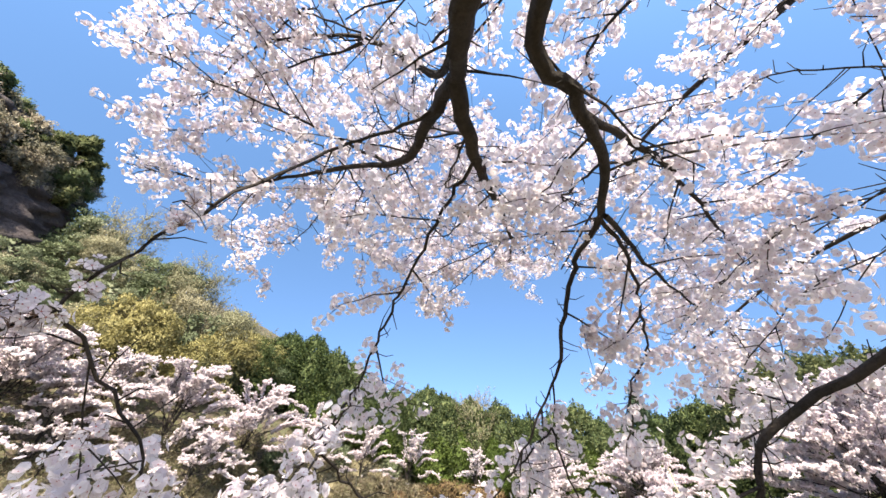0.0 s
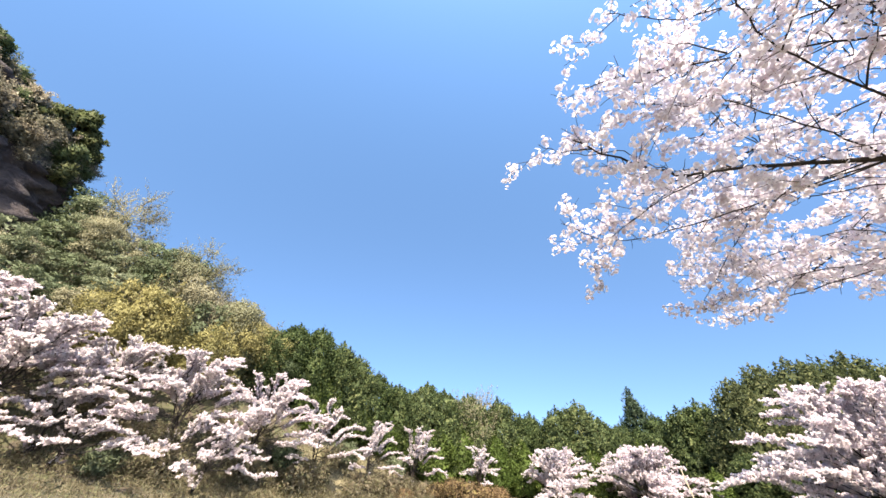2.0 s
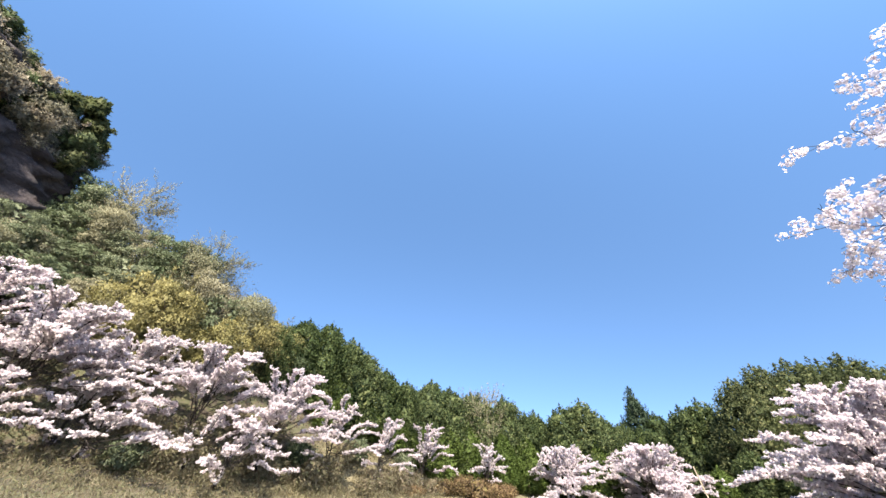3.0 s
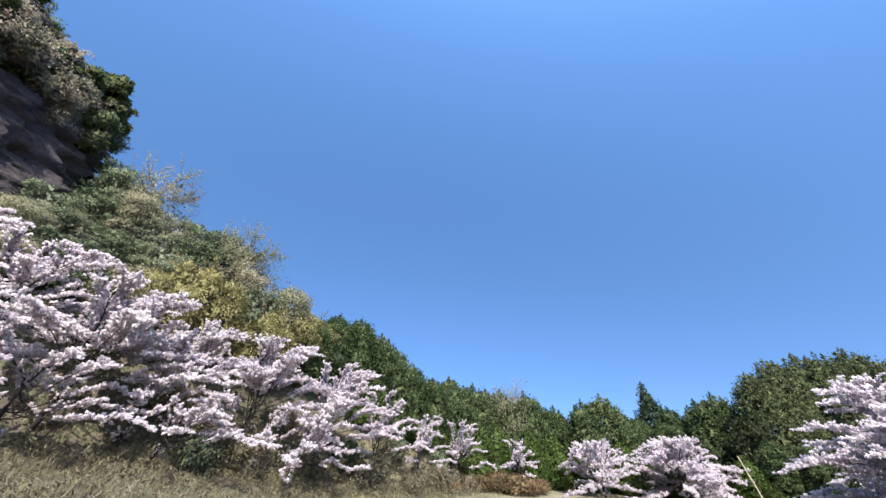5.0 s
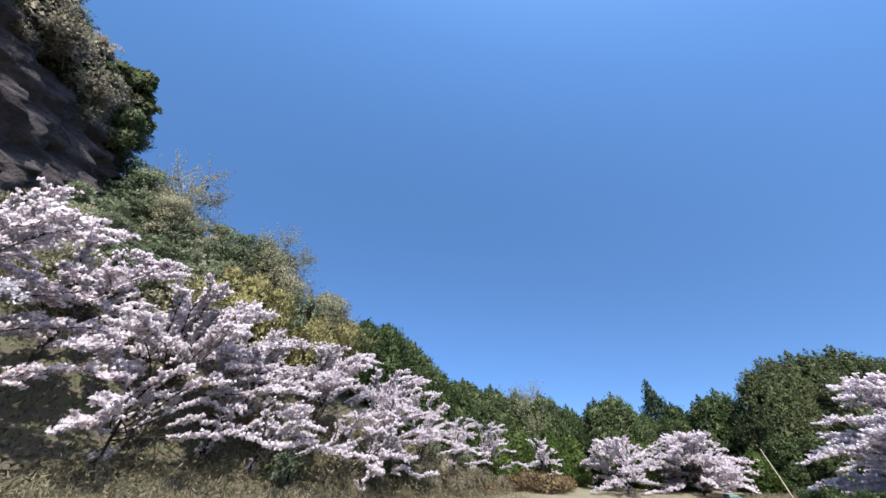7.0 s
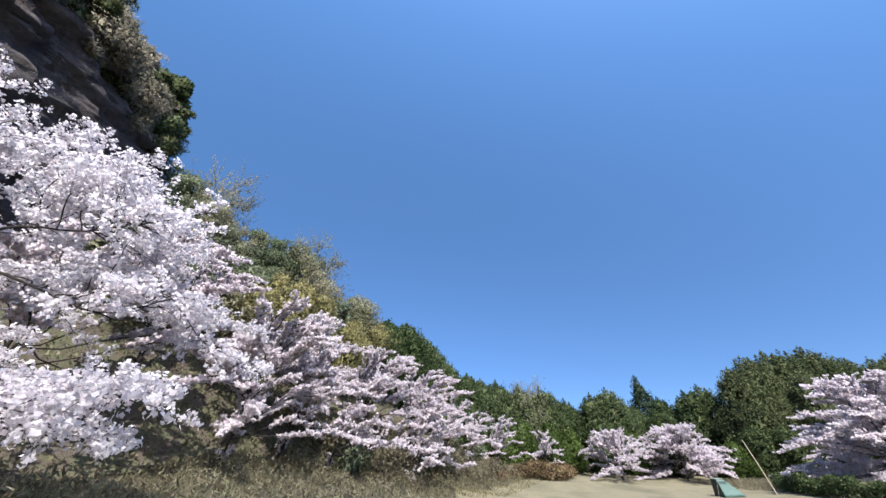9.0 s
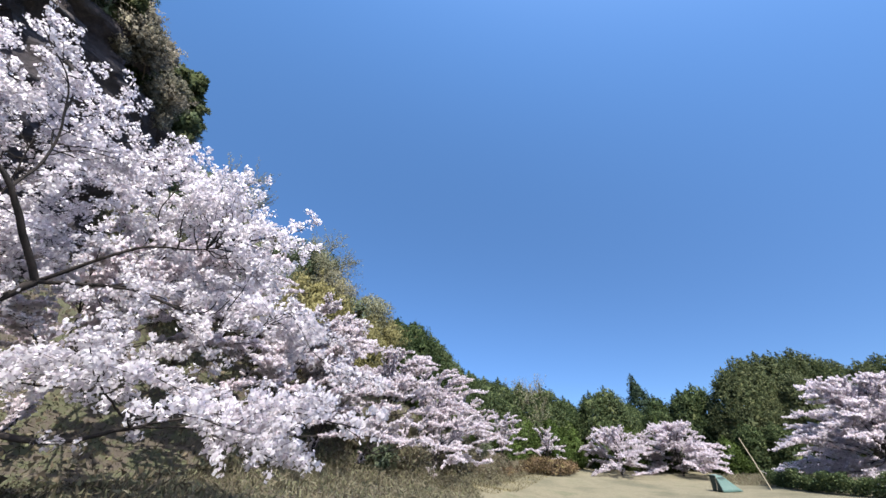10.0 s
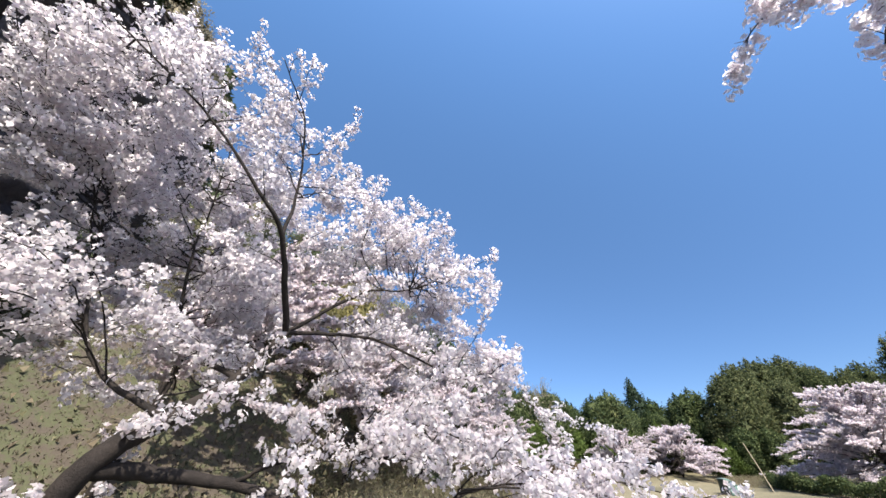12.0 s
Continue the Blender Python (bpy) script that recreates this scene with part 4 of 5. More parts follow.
def crown_mesh(shape, tall, wide, count, leaf, seed, clumps=40, squash=0.9, needle=False, leaders=7):
    """A crown of many leaves in clumps round a dark leafy core; shape gives radius against height (0 to 1)."""
    rng = np.random.default_rng(seed)
    hs, rs = zip(*shape)
    h = 1 - rng.uniform(0, 1, clumps) ** 1.1
    a = rng.uniform(0, 2 * math.pi, clumps)
    lobe = 1 + 0.13 * np.sin(3 * a + seed) + 0.09 * np.sin(5 * a + 9 * h + seed)
    r = np.interp(h, hs, rs) * wide * lobe
    far = rng.uniform(0.74, 0.98, clumps) if needle else rng.uniform(0.5, 0.95, clumps)
    cen = np.stack([r * far * np.cos(a), r * far * np.sin(a), h * tall], 1)
    size = (r * 0.10 + wide * 0.085) * rng.uniform(0.6, 1.45, clumps) if needle else (r * 0.27 + 0.15) * rng.uniform(0.7, 1.35, clumps)
    pick = rng.choice(clumps, count, p=size ** 2 / (size ** 2).sum())
    d = unit(rng.normal(size=(count, 3)) + np.array([0, 0, 0.25]))
    pos = cen[pick] + d * (size[pick] * rng.uniform(0.6, 1.08, count))[:, None] * np.array([1, 1, squash])
    if needle:
        # the tips of the sprays lift or hang a little
        pos[:, 2] += 0.10 * wide * rng.normal(size=count) * rng.uniform(0, 1, count)
        # a pointed leader and a few side leaders stand out of the outline
        for k in range(leaders):
            e = 1.0 if k == 0 else rng.uniform(0.6, 0.97)
            g, ang = 0.0 if k == 0 else float(np.interp(e, hs, rs)) * wide * 0.8, rng.uniform(0, 6.28)
            u = rng.uniform(0, 1, 60)
            w = 0.09 * wide * (1.1 - u)
            pos[k * 60:k * 60 + 60] = np.stack([g * math.cos(ang) + rng.normal(size=60) * w, g * math.sin(ang) + rng.normal(size=60) * w, e * tall - 0.5 + u * (1.2 if leaders < 20 else 1.6)], 1)
    # foliage of the inside, coarse, which closes the view through the crown
    inner = 900 if needle else 500
    hi, ai = rng.uniform(0.06, 0.93, inner), rng.uniform(0, 6.28, inner)
    ri = np.interp(hi, hs, rs) * wide * rng.uniform(0.35, 0.78, inner)
    core = np.stack([ri * np.cos(ai), ri * np.sin(ai), hi * tall], 1)
    axis_out = unit(pos - np.array([0, 0, tall * 0.35]))
    v, q = sprigs(pos, leaf, rng, d, 0.3, 0.36, 1.1) if needle else sprigs(pos, leaf, rng, d, 0.1, 0.42, 1.3)
    v2, q2 = sprigs(core, leaf * (3.0 if needle else 2.2), rng, unit(rng.normal(size=core.shape)), 0.0, 0.5, 1.0)
    nor = d * (0.6 if needle else 1.0) + (0.3 if needle else 0.2) * axis_out + (1.0 if needle else 0.6) * unit(rng.normal(size=(count, 3))) + np.array([0, 0, 0.2])
    return np.vstack([v, v2]), np.vstack([q, q2 + len(v)]), np.vstack([nor, unit(core * (1, 1, 0)) + (0, 0, 0.3)])


def tree_kind(label, shape, tall, wide, count, leaf, seed, mat, clumps, trunk_r, category="tree", bare=0, name="tree", needle=False, leaders=7):
    tree = tagged(new(name), label, category, "trees of the wooded hillside")
    rng = np.random.default_rng(seed + 1)
    lines = [(curve_line([(0, 0, -0.8), (0.05 * wide, 0, tall * 0.4), (0, 0.03 * wide, tall * 0.93)], 8, rng, 0.03), trunk_r, 0.03)]
    boughs = 6 if needle else 14 if tall > 3 else 7
    for k in range(boughs):
        z = tall * (0.2 + 0.7 * k / boughs)
        a = k * 2.4
        rr = wide * float(np.interp(z / tall, *zip(*shape))) * 0.85
        lines.append((curve_line([(0, 0, z), (0.5 * rr * math.cos(a), 0.5 * rr * math.sin(a), z + 0.15 * rr), (rr * math.cos(a), rr * math.sin(a), z + 0.3 * rr)], 6, rng, 0.04), trunk_r * 0.35, 0.012))
    buds = []
    for k in range(bare):
        # rising branches that fork into fine twigs
        line = lines[1 + k % boughs][0]
        s = line[rng.integers(2, 6)]
        d = unit(s * (1, 1, 0.2) + rng.normal(size=3) * 0.6 * wide + np.array([0, 0, 0.55 * wide]))
        ln = wide * rng.uniform(0.25, 0.5)
        stem = curve_line([s, s + d * ln * 0.5 + (0, 0, 0.04), s + d * ln + (0, 0, 0.15 * ln)], 4, rng, 0.02)
        lines.append((stem, 0.011, 0.005))
        for t in range(5):
            p = stem[1 + t % 3]
            e = unit(d + 0.8 * unit(rng.normal(size=3)) + np.array([0, 0, 0.3])) * ln * rng.uniform(0.3, 0.6)
            lines.append((np.array([p, p + e * 0.55 + rng.normal(size=3) * 0.02, p + e]), 0.005, 0.003))
            buds.append(p + e * rng.uniform(0.3, 1.05, (14, 1)) + rng.normal(size=(14, 3)) * 0.05)
    part("trunk", tubes("trunk", lines, 6 if tall > 3 else 3), M_BARK2, tree)
    v, q, nor = crown_mesh(shape, tall, wide, count, leaf, seed, clumps, needle=needle, leaders=leaders)
    if buds:
        buds = np.concatenate(buds)
        out = unit(buds - (0, 0, tall * 0.4))
        v2, q2 = sprigs(buds, leaf * 0.8, rng, out, 0.2, 0.4, 1.3)
        v, q, nor = np.vstack([v, v2]), np.vstack([q, q2 + len(v)]), np.vstack([nor, out + 0.7 * unit(rng.normal(size=buds.shape))])
    tagged(part("crown", soften(mesh_of("crown", v, q), nor, 3), mat, tree), kind="stuff")
    return tree


CONE = [(0.0, 0.5), (0.12, 0.9), (0.3, 1.0), (0.6, 0.80), (0.85, 0.42), (1.0, 0.05)]
POINTED = [(0.0, 0.3), (0.2, 0.85), (0.45, 1.0), (0.7, 0.86), (0.88, 0.55), (0.96, 0.28), (1.0, 0.06)]
DOME = [(0.0, 0.5), (0.12, 0.9), (0.35, 1.0), (0.65, 0.92), (0.85, 0.66), (0.95, 0.34), (1.0, 0.06)]
ROUND = [(0.0, 0.3), (0.2, 0.8), (0.5, 1.0), (0.75, 0.92), (0.92, 0.6), (1.0, 0.22)]
SPIRE = [(0.0, 0.7), (0.1, 0.95), (0.4, 0.9), (0.6, 0.66), (0.75, 0.5), (0.9, 0.2), (1.0, 0.03)]
KINDS = {
    "hinoki": [tree_kind("dark green hinoki cypress in the hillside wood", DOME, 10, 2.9, 10500, 0.19, 200 + i, M_HINOKI, 330, 0.18, needle=True, leaders=15) for i in range(3)],
    "cedar": [tree_kind("bright green young conifer at the wood's edge", CONE, 7, 2.6, 9000, 0.15, 220 + i, M_CEDAR, 260, 0.14, needle=True) for i in range(2)],
    "pine": [tree_kind("tall dark green pine behind the field", POINTED, 13, 3.9, 13000, 0.2, 230 + i, M_PINE, 260, 0.22, needle=True, leaders=40) for i in range(3)],
    "far": [tree_kind("dark green cypress in the wood behind the field", DOME, 8, 2.8, 3500, 0.26, 245, M_HINOKI, 160, 0.15, needle=True)],
    "spire": [tree_kind("slender dark conifer standing above the wood", SPIRE, 13, 3.4, 8000, 0.18, 240, M_SPIRE, 170, 0.2, needle=True)],
    "olive": [tree_kind("olive-green evergreen tree on the steep hillside", ROUND, 7, 3.1, 12000, 0.13, 250 + i, (M_OLIVE, M_HOLLY, M_OLIVE)[i], 46, 0.15) for i in range(3)],
    "yellow": [tree_kind("yellow-green tree in fresh spring leaf on the hillside", ROUND, 6, 3.0, 11000, 0.12, 260 + i, M_YELLOW, 44, 0.13, bare=18) for i in range(2)],
    "tan": [tree_kind("grey-brown tree thick with tan buds on the hillside", ROUND, 6.5, 2.9, 12000, 0.11, 270 + i, M_TAN, 44, 0.12, bare=12) for i in range(2)],
    "bare": [tree_kind("bare twiggy tree coming into bud above the hillside", ROUND, 6.5, 2.9, 2600, 0.075, 275, M_TAN, 90, 0.06, bare=190)],
}
rng = np.random.default_rng(77)
used = set()


def plant(kind, x, y, scale=1.0, top=None):
    pool = KINDS[kind]
    src = pool[int(rng.integers(0, len(pool)))]
    tall = {"far": 8, "hinoki": 10, "cedar": 7, "pine": 13, "spire": 13, "olive": 7, "yellow": 6, "tan": 6.5, "bare": 6.5}[kind]
    z = ground_at(x, y)
    s = (top - z) / tall if top is not None else scale * rng.uniform(0.85, 1.15)
    m = Matrix.LocRotScale((x, y, z), Euler((0, 0, rng.uniform(0, 6.28))), None)
    w = max(s, 0.75) if top is not None else s
    if kind in ("olive", "yellow", "tan", "bare"):
        w = min(w, 1.1 if kind == "bare" else 0.9)
    if src.name not in used:
        used.add(src.name)
        src.matrix_basis = m
        src.scale = (w, w, s)
        return
    keep = src.scale.copy()
    src.scale = (w, w, s)
    copy_thing(src, m)
    src.scale = keep


# the skyline: mixed trees below the cliff, dark conifers behind the field, tall pines to the east
HILL_TOP = [
    (-37.9, 27.0, "olive", 27.0), (-35.9, 27.4, "olive", 25.6), (-34.2, 28.9, "bare", 27.6), (-35.7, 26.0, "olive", 21.8), (-36.0, 28.6, "tan", 25.2), (-33.2, 27.6, "tan", 23.2),
    (-31.9, 26.0, "olive", 18.4), (-32.4, 28.0, "olive", 21.6), (-29.3, 29.5, "olive", 22.2), (-30.9, 29.0, "tan", 22.2), (-26.2, 30.2, "tan", 21.2), (-27.4, 29.8, "olive", 21.4), (-25.5, 30.6, "bare", 21.7),
]
HILL_FOOT = [
    (-29.2, 26.5, "olive", 17.6), (-26.0, 26.0, "yellow", 16.0), (-24.4, 26.2, "yellow", 15.4), (-27.4, 25.4, "yellow", 14.6), (-22.4, 30.0, "olive", 16.4), (-20.6, 32.0, "tan", 17.4), (-24.4, 29.6, "tan", 18.4),
    (-20.0, 31.4, "yellow", 15.2), (-19.0, 34.4, "yellow", 15.8), (-21.4, 29.6, "yellow", 13.8), (-30.6, 23, "olive", 15.3), (-32.2, 22, "olive", 15.5), (-31.8, 20, "tan", 13.7), (-28.1, 24, "tan", 14.4),
    (-18.1, 35.5, "olive", 15.0),
]
CYPRESSES = [
    (-16.9, 37, "hinoki", 17.0), (-14.7, 38, "hinoki", 17.0), (-12.3, 39.5, "hinoki", 15.8), (-10.6, 41, "hinoki", 14.8), (-8.3, 43, "hinoki", 13.5), (-5.8, 44.5, "hinoki", 12.5),
    (-3.1, 46, "hinoki", 12.4), (-0.0, 48, "hinoki", 12.5), (4.0, 49, "hinoki", 12.0), (4.2, 48.6, "bare", 12.3), (7.4, 49, "hinoki", 11.8), (10.2, 48.8, "hinoki", 9.9), (11.9, 50, "hinoki", 10.3), (14.5, 47, "hinoki", 10.6),
    (17.1, 46.5, "hinoki", 11.2), (20.5, 48, "hinoki", 9.6), (27.2, 50.6, "spire", 14.0), (28.7, 49, "hinoki", 10.3), (28.8, 44, "hinoki", 10.3), (30.8, 43, "hinoki", 11.0),
]
PINES = [
    (31.8, 38, "pine", 12.2), (35.3, 38, "pine", 13.7), (39.5, 37.5, "pine", 14.4), (42.3, 37, "pine", 14.4), (44.3, 35.5, "pine", 14.6), (46.4, 35, "pine", 13.0),
    (47.8, 34, "pine", 13.0),
]
for x, y, kind, top in HILL_TOP + HILL_FOOT + CYPRESSES + PINES:
    soft = kind in ("olive", "yellow", "tan")
    plant(kind, x - (0.3 if soft else 0.2), y, top=top + 0.2)
# lower trees in front of and between them
for x, y, kind, top in [(-34.5, 20.5, "tan", 17.0), (-19.0, 34.0, "hinoki", 15.6), (-20.4, 33.0, "olive", 15.4), (-22.5, 32.0, "tan", 15.6), (-17.8, 36.2, "hinoki", 16.6), (-33.6, 24.0, "olive", 18.0),
                        (-10.0, 41.5, "cedar", 10.5), (-7.0, 43.5, "cedar", 9.6), (-4.0, 45.0, "cedar", 9.0), (-13.5, 38.0, "cedar", 12.5), (-1.0, 46.0, "cedar", 8.6), (2.0, 47.0, "cedar", 8.4),
                        (6.0, 46.5, "cedar", 7.6), (9.0, 46.8, "cedar", 7.4), (13.5, 46.0, "cedar", 7.2), (17.0, 45.0, "cedar", 7.0), (24.0, 46.0, "hinoki", 8.6), (26.0, 45.5, "hinoki", 8.0), (24.0, 50.0, "hinoki", 9.4),
                        (25.5, 37.5, "cedar", 4.2), (28.0, 36.0, "hinoki", 5.6), (30.0, 34.0, "hinoki", 5.4), (22.5, 44.0, "cedar", 6.8), (36.5, 33.0, "pine", 11.0), (41.0, 31.5, "pine", 11.8), (33.5, 36.0, "pine", 9.5), (46.0, 30.0, "pine", 12.0), (52.0, 30.0, "pine", 13.0), (56.0, 25.0, "pine", 17.0), (50.0, 24.0, "pine", 12.0)]:
    plant(kind, x, y, top=top)
# woods farther back
for k in range(24):
    x = -10 + 66 * (k + rng.uniform(0, 1)) / 24
    y = 53 + rng.uniform(0, 6) - max(0, x - 30) * 0.5 + max(0, -x) * 0.1
    plant("far", x, y, top=ground_at(x, y) + rng.uniform(7.0, 8.6) - 0.2 * max(0, ground_at(x, y)))
# more trees over the steep hillside
for k in range(150):
    x, y = rng.uniform(-40, -6), rng.uniform(14, 46)
    d = -0.72 * x + 0.69 * y - 31
    if not 3 < d < 13 or (x < -36.5 and y < 28) or rng.uniform() < 0.84:
        continue
    if x + 0.25 * y > -9.5:
        plant("hinoki", x, y, 0.62)
    else:
        plant(("olive", "tan", "yellow", "olive", "tan")[int(rng.integers(0, 5))], x, y, 0.6)

# a kind that found no place is not kept
for pool in KINDS.values():
    for src in pool:
        if src.name not in used:
            for ob in (*src.children, src):
                bpy.data.objects.remove(ob)

# shrubs rooted on the cliff's brow and ledges
BUSH = [(0.0, 0.5), (0.3, 1.0), (0.7, 0.9), (1.0, 0.3)]
KINDS["bush"] = [tree_kind("evergreen shrub clinging to the dark cliff", BUSH, 1.8, 1.2, 1400, 0.10, 280, M_HOLLY, 18, 0.05, "shrub", name="shrub"),
                 tree_kind("dry grey-brown brush hanging on the dark cliff", BUSH, 1.7, 1.3, 1200, 0.11, 281, M_CLIFFBRUSH, 26, 0.03, "shrub", name="shrub", bare=10),
                 tree_kind("dark pine-like shrub clinging to the cliff", BUSH, 2.2, 1.2, 1700, 0.17, 282, M_PINE, 13, 0.05, "shrub", name="shrub", needle=True, leaders=11),
                 tree_kind("dry brown brush clinging to the dark cliff", BUSH, 1.5, 1.5, 1200, 0.10, 283, M_CLIFFBRUSH, 30, 0.03, "shrub", name="shrub", bare=8)]
from mathutils.bvhtree import BVHTree
face = BVHTree.FromPolygons([v.co for v in rock.data.vertices], [tuple(p.vertices) for p in rock.data.polygons])
ledges = []
for k in range(150):
    y = 28.0 - 19 * ((k * 0.618) % 1.0)
    z = 25.6 + 8.0 * ((k * 0.377) % 1.0) ** 0.75
    hit = face.ray_cast(Vector((-20, y, z)), Vector((-1, 0, 0)))[0]
    if hit and hit.x > -46:
        ledges.append((hit.x + 0.1, y, z))
# pines that lean out at the outermost corner
ledges += [(-37.9, 24.4, 31.4), (-37.8, 23.8, 30.4), (-38.2, 22.6, 32.4), (-37.9, 25.0, 29.8)]
for k, (x, y, z) in enumerate(ledges):
    src = KINDS["bush"][(1, 3, 0, 1, 2, 3, 1, 3, 1, 0, 3)[k % 11]]
    s = rng.uniform(0.4, 1.2)
    if k >= len(ledges) - 4:
        src, s = KINDS["bush"][2], 0.95
    m = Matrix.LocRotScale((x - 0.2, y, z - 0.5), Euler((rng.uniform(-0.2, 0.2), rng.uniform(0.1, 0.6), rng.uniform(0, 6.28))), None)
    keep = src.scale.copy()
    src.scale = (s, s, s)
    if src.name in used:
        copy_thing(src, m)
        src.scale = keep
    else:
        used.add(src.name)
        src.matrix_basis = m @ Matrix.Diagonal((s, s, s, 1))


def scatter(count, x0, x1, y0, y1, keep, seed):
    g = np.random.default_rng(seed)
    x, y = g.uniform(x0, x1, count), g.uniform(y0, y1, count)
    ok = keep(x, y)
    x, y = x[ok], y[ok]
    return np.stack([x, y, height(x, y)], 1), g


def uphill(x, y):
    return -0.72 * x + 0.69 * y - 31


# undergrowth of the hillside and brush on the bank
def brush(name, label, count, area, keep, seed, leaf, tall, mat, rise=0.4, stretch=0.5):
    p, g = scatter(count, *area, keep, seed)
    lift = np.array([noise.noise(Vector((a * 0.5, b * 0.5, seed))) for a, b, _ in p])
    p[:, 2] += np.clip(0.35 + lift, 0.02, 1.3) * tall * g.uniform(0.05, 1.0, len(p))
    v, q = sprigs(p, leaf, g, unit(g.normal(size=p.shape)), rise, stretch)
    tagged(part(name, soften(mesh_of(name, v, q), g.normal(size=p.shape) * 0.5 + np.array([0, 0, 0.8]), 3), mat), label, "undergrowth", kind="stuff")


brush("undergrowth", "brown and olive undergrowth beneath the hillside trees", 50000, (-48, 8, 8, 60), lambda x, y: (uphill(x, y) > -0.5) & (uphill(x, y) < 20), 31, 0.13, 1.4, M_BRUSH)
brush("brush", "dry brown brush and bare shoots on the bank", 300000, (-40, 2, 5, 46), lambda x, y: (uphill(x, y) > -2 - 9 * smooth(-12, -18, x)) & (uphill(x, y) < 4) & (x > -27.5), 32, 0.13, 0.9, M_BRUSH, 0.8, 0.16)
# darker than the brush: some of the cherry's shade is in its colour
brush("bracken", "brown bracken and bare shoots, shade-darkened, below the leaning cherry", 65000, (-42, -26, 6.5, 24), lambda x, y: (uphill(x, y) > -7) & (uphill(x, y) < 10), 36, 0.06, 0.28, M_SHADED_BRACKEN, 0.5, 0.25)
brush("dry_grass", "dry straw-coloured grass on the bank", 100000, (-36, 2, 2, 44), lambda x, y: (uphill(x, y) > -4) & (uphill(x, y) < 2) & (x > -17), 33, 0.12, 0.25, M_DRY, 1.5, 0.12)

# low shrubs on the bank under the cherries
KINDS["low"] = [tree_kind("bare brown shrub in the brush of the bank", BUSH, 1.7, 1.4, 1500, 0.07, 290, M_BRUSH, 26, 0.03, "shrub", name="shrub", bare=12),
                tree_kind("olive-green shrub in the brush of the bank", BUSH, 1.6, 1.3, 1800, 0.085, 291, M_OLIVE, 26, 0.03, "shrub", name="shrub")]
spots = []
for k in range(400):
    x, y = rng.uniform(-36, -1), rng.uniform(9, 44)
    if x > -24 and -1.0 < uphill(x, y) < 3.5 and all((x - a) ** 2 + (y - b) ** 2 > 2.2 for a, b in spots):
        spots.append((x, y))
for k, (x, y) in enumerate(spots[:50]):
    src = KINDS["low"][0 if k % 5 else 1]
    s = rng.uniform(0.7, 1.3)
    m = Matrix.LocRotScale((x, y, ground_at(x, y)), Euler((0, 0, rng.uniform(0, 6.28))), None)
    keep = src.scale.copy()
    src.scale = (s, s, s)
    if src.name in used:
        copy_thing(src, m)
        src.scale = keep
    else:
        used.add(src.name)
        src.matrix_basis = m @ Matrix.Diagonal((s, s, s, 1))
# rust-brown azaleas at the end of the field
KINDS["azalea"] = [tree_kind("rust-brown clipped azalea bush at the field's edge", BUSH, 1.5, 1.7, 2600, 0.08, 292, M_RUST, 24, 0.03, "shrub", name="shrub")]
for k, (x, y, s) in enumerate([(1.9, 40.6, 1.1), (0.4, 42.0, 1.1), (3.6, 41.4, 0.9), (-1.6, 41.6, 0.8), (5.2, 42.6, 0.8), (-4.6, 39.4, 0.6)]):
    src = KINDS["azalea"][0]
    m = Matrix.LocRotScale((x, y, ground_at(x, y)), Euler((0, 0, 1.3 * k)), None)
    if k:
        keep = src.scale.copy()
        src.scale = (s, s, s)
        copy_thing(src, m)
        src.scale = keep
    else:
        src.matrix_basis = m @ Matrix.Diagonal((s, s, s, 1))
# dark hedge along the east end of the field, in one curving row
hedge_line = curve_line([(19.8, 29.9), (18.6, 27.6), (17.2, 25.0), (16.4, 22.0), (16.2, 18.5)], 40, np.random.default_rng(3))
g = np.random.default_rng(34)
pick = hedge_line[g.integers(0, 40, 15000)] + g.normal(size=(15000, 2)) * (0.33, 0.3)
tall = 1.25 + 0.25 * np.sin(pick[:, 1] * 1.7) + 0.15 * np.sin(pick[:, 1] * 4.3)
p = np.stack([pick[:, 0], pick[:, 1], height(pick[:, 0], pick[:, 1]) + tall * g.uniform(0.02, 1, 15000) ** 0.7], 1)
v, q = diamonds(p, 0.1, g, stretch=0.4)
tagged(part("hedge", mesh_of("hedge", v, q), M_HINOKI), "dark green hedge along the field's edge", "hedge")

# ---- tent, pole ----
tent = tagged(new("tent"), "small green camping tent pitched on the dry field", "tent")
tent.location = (12.2, 29.0, ground_at(12.2, 29.0))
tent.rotation_euler = (0, 0, radians(-14))
tent.scale = (0.8, 0.8, 0.84)


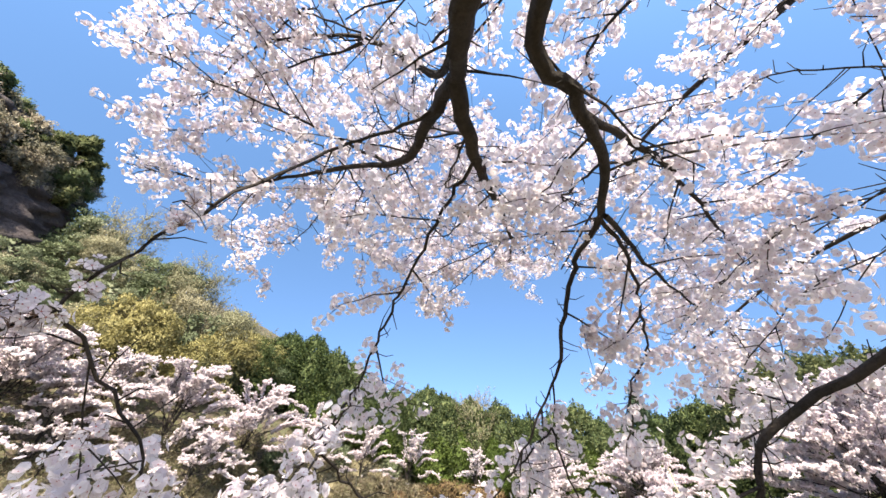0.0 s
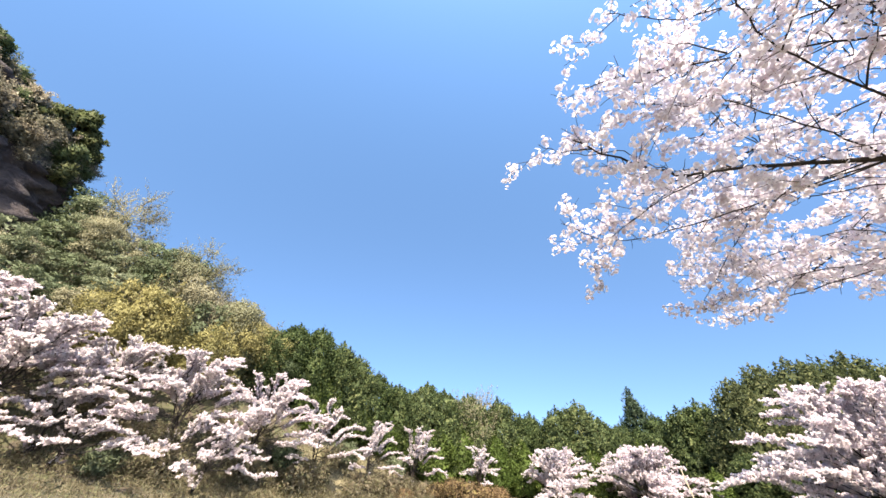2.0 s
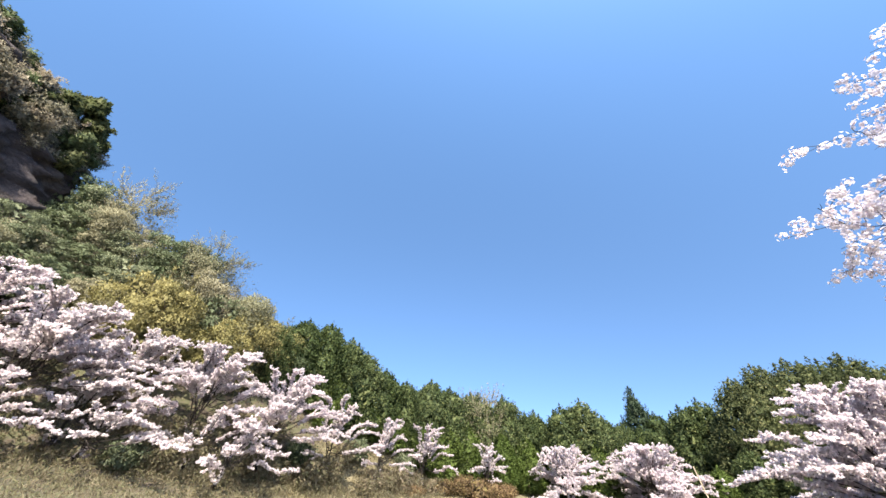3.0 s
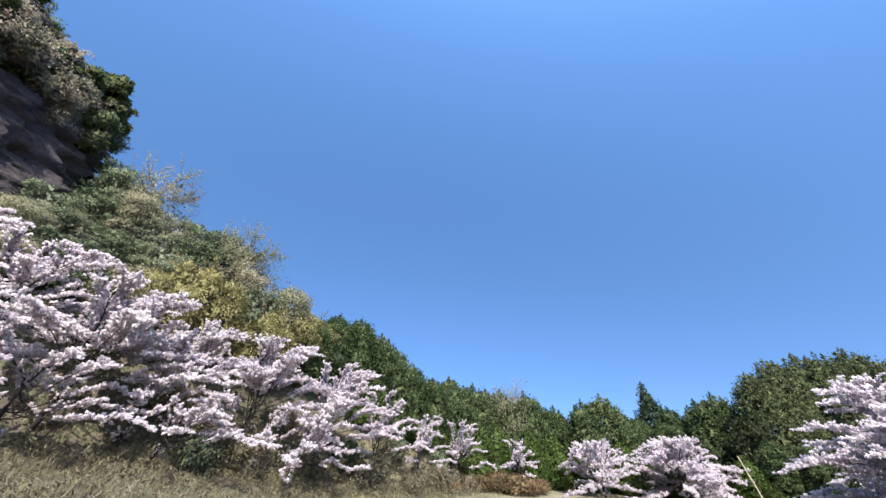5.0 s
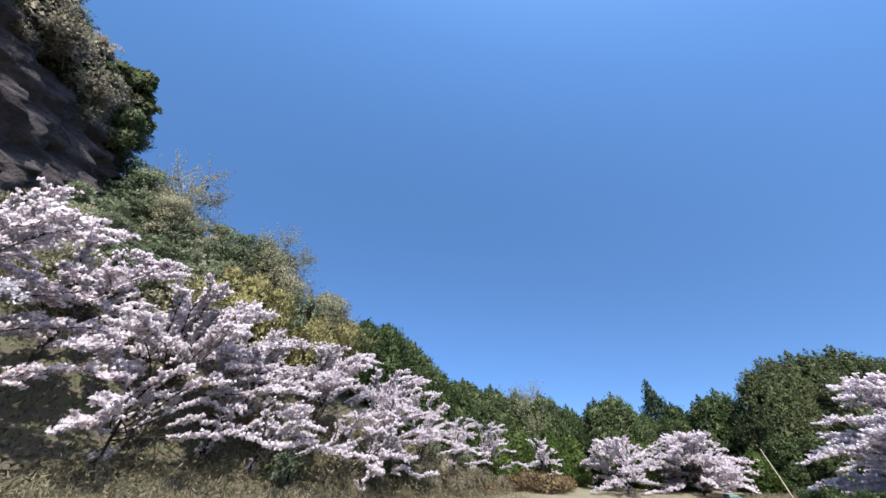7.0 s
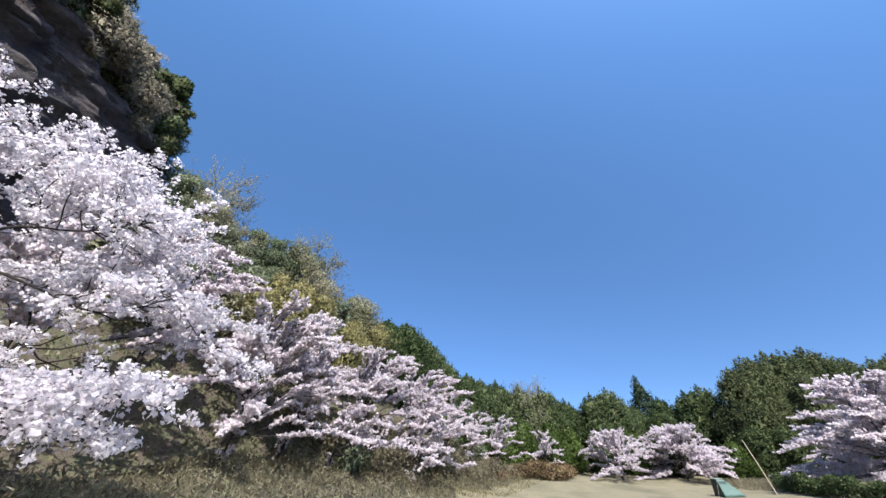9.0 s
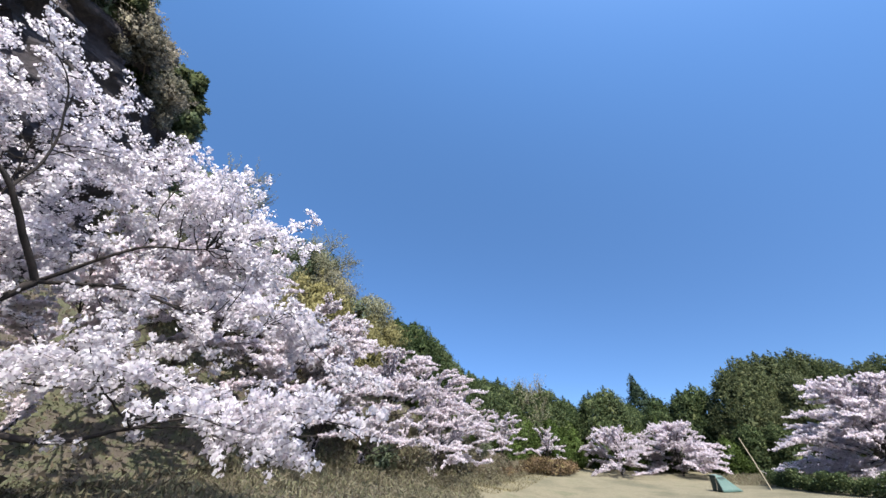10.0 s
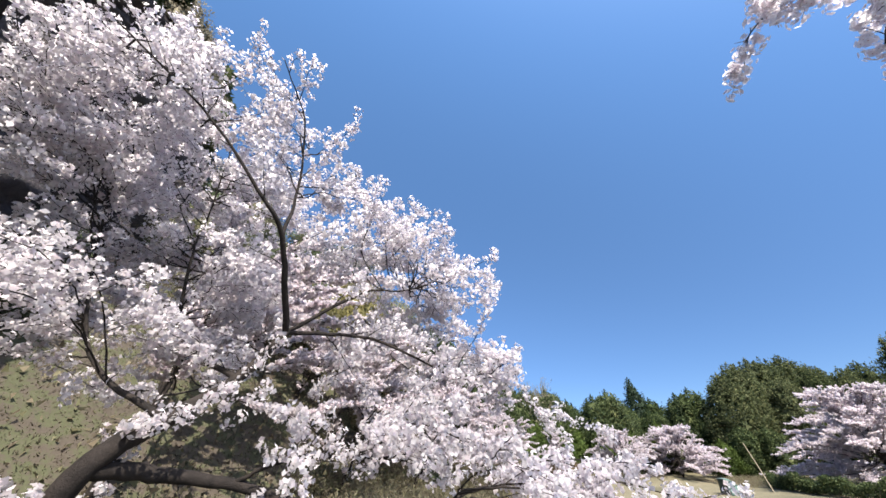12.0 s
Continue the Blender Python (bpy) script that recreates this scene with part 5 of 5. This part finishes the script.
def sagging(corners, n=6, sag=0.06):
    """A taut cloth panel over four corners, bowed in a little."""
    a, b, d, e = [np.array(p, float) for p in corners]
    V, Q = [], []
    for i in range(n + 1):
        for j in range(n + 1):
            u, w = i / n, j / n
            p = (a * (1 - u) + b * u) * (1 - w) + (e * (1 - u) + d * u) * w
            nor = np.cross(b - a, e - a)
            V.append(p - nor / (np.linalg.norm(nor) + 1e-9) * sag * 16 * u * (1 - u) * w * (1 - w))
    for i in range(n):
        for j in range(n):
            k = i * (n + 1) + j
            Q.append((k, k + n + 1, k + n + 2, k + 1))
    return np.array(V), np.array(Q)


base = [(-1.0, -0.8, 0.02), (1.35, -0.75, 0.02), (1.3, 0.85, 0.02), (-0.95, 0.9, 0.02)]
front = None
head = [(-0.95, -0.35, 1.5), (-0.2, -0.3, 1.47), (-0.25, 0.6, 1.5), (-0.95, 0.65, 1.52)]
for name, corners, mat in [("front_panel", (base[0], base[1], head[1], head[0]), M_TENT), ("end_panel", (base[1], base[2], head[2], head[1]), M_TENT),
                           ("back_panel", (base[2], base[3], head[3], head[2]), M_TENT), ("door_panel", (base[3], base[0], head[0], head[3]), M_TENT2),
                           ("roof_panel", [(1.06 * x, 1.06 * y, z + 0.03) for x, y, z in head], M_TENT3)]:
    v, q = sagging(corners, sag=-0.08 if name == "roof_panel" else 0.06)
    ob = part(name, mesh_of(name, v, q), mat, tent, smooth=True)
    front = ob if name == "front_panel" else front
    thick = ob.modifiers.new("thickness", "SOLIDIFY")
    thick.thickness = 0.012
# a dark gauze strip under the roof of the front
v, q = sagging([(-0.86, -0.455, 1.18), (0.02, -0.42, 1.18), (-0.12, -0.36, 1.36), (-0.86, -0.405, 1.36)], sag=0.0)
part("gauze_window", mesh_of("gauze_window", v, q), M_TENT2, front, "dark gauze window strip")
for a, b in [(head[1], (1.9, -0.2, 0.02)), (head[0], (-1.7, -0.8, 0.02)), (head[3], (-1.6, 0.9, 0.02))]:
    part("guy_rope", tubes("guy_rope", [(np.array([a, b]), 0.012, 0.012)], 5), M_POLE, tent)
brush("weeds", "tall dry olive weeds at the foot of the pole", 16000, (17.5, 28, 28.5, 38), lambda x, y: np.hypot((x - 22.5) * 0.6, y - 33) < 3.2, 35, 0.18, 1.1, M_BRUSH, 1.5, 0.1)
pole = part("pole", tubes("pole", [(np.array([(0, 0, -0.2), (0.02, 0.47, 2.2), (0.0, 0.9, 4.2)]), 0.055, 0.04)], 8), M_POLE)
pole.location = (16.4, 28.0, ground_at(16.4, 28.0))
tagged(pole, "weathered bamboo pole leaning at the field's edge", "pole")
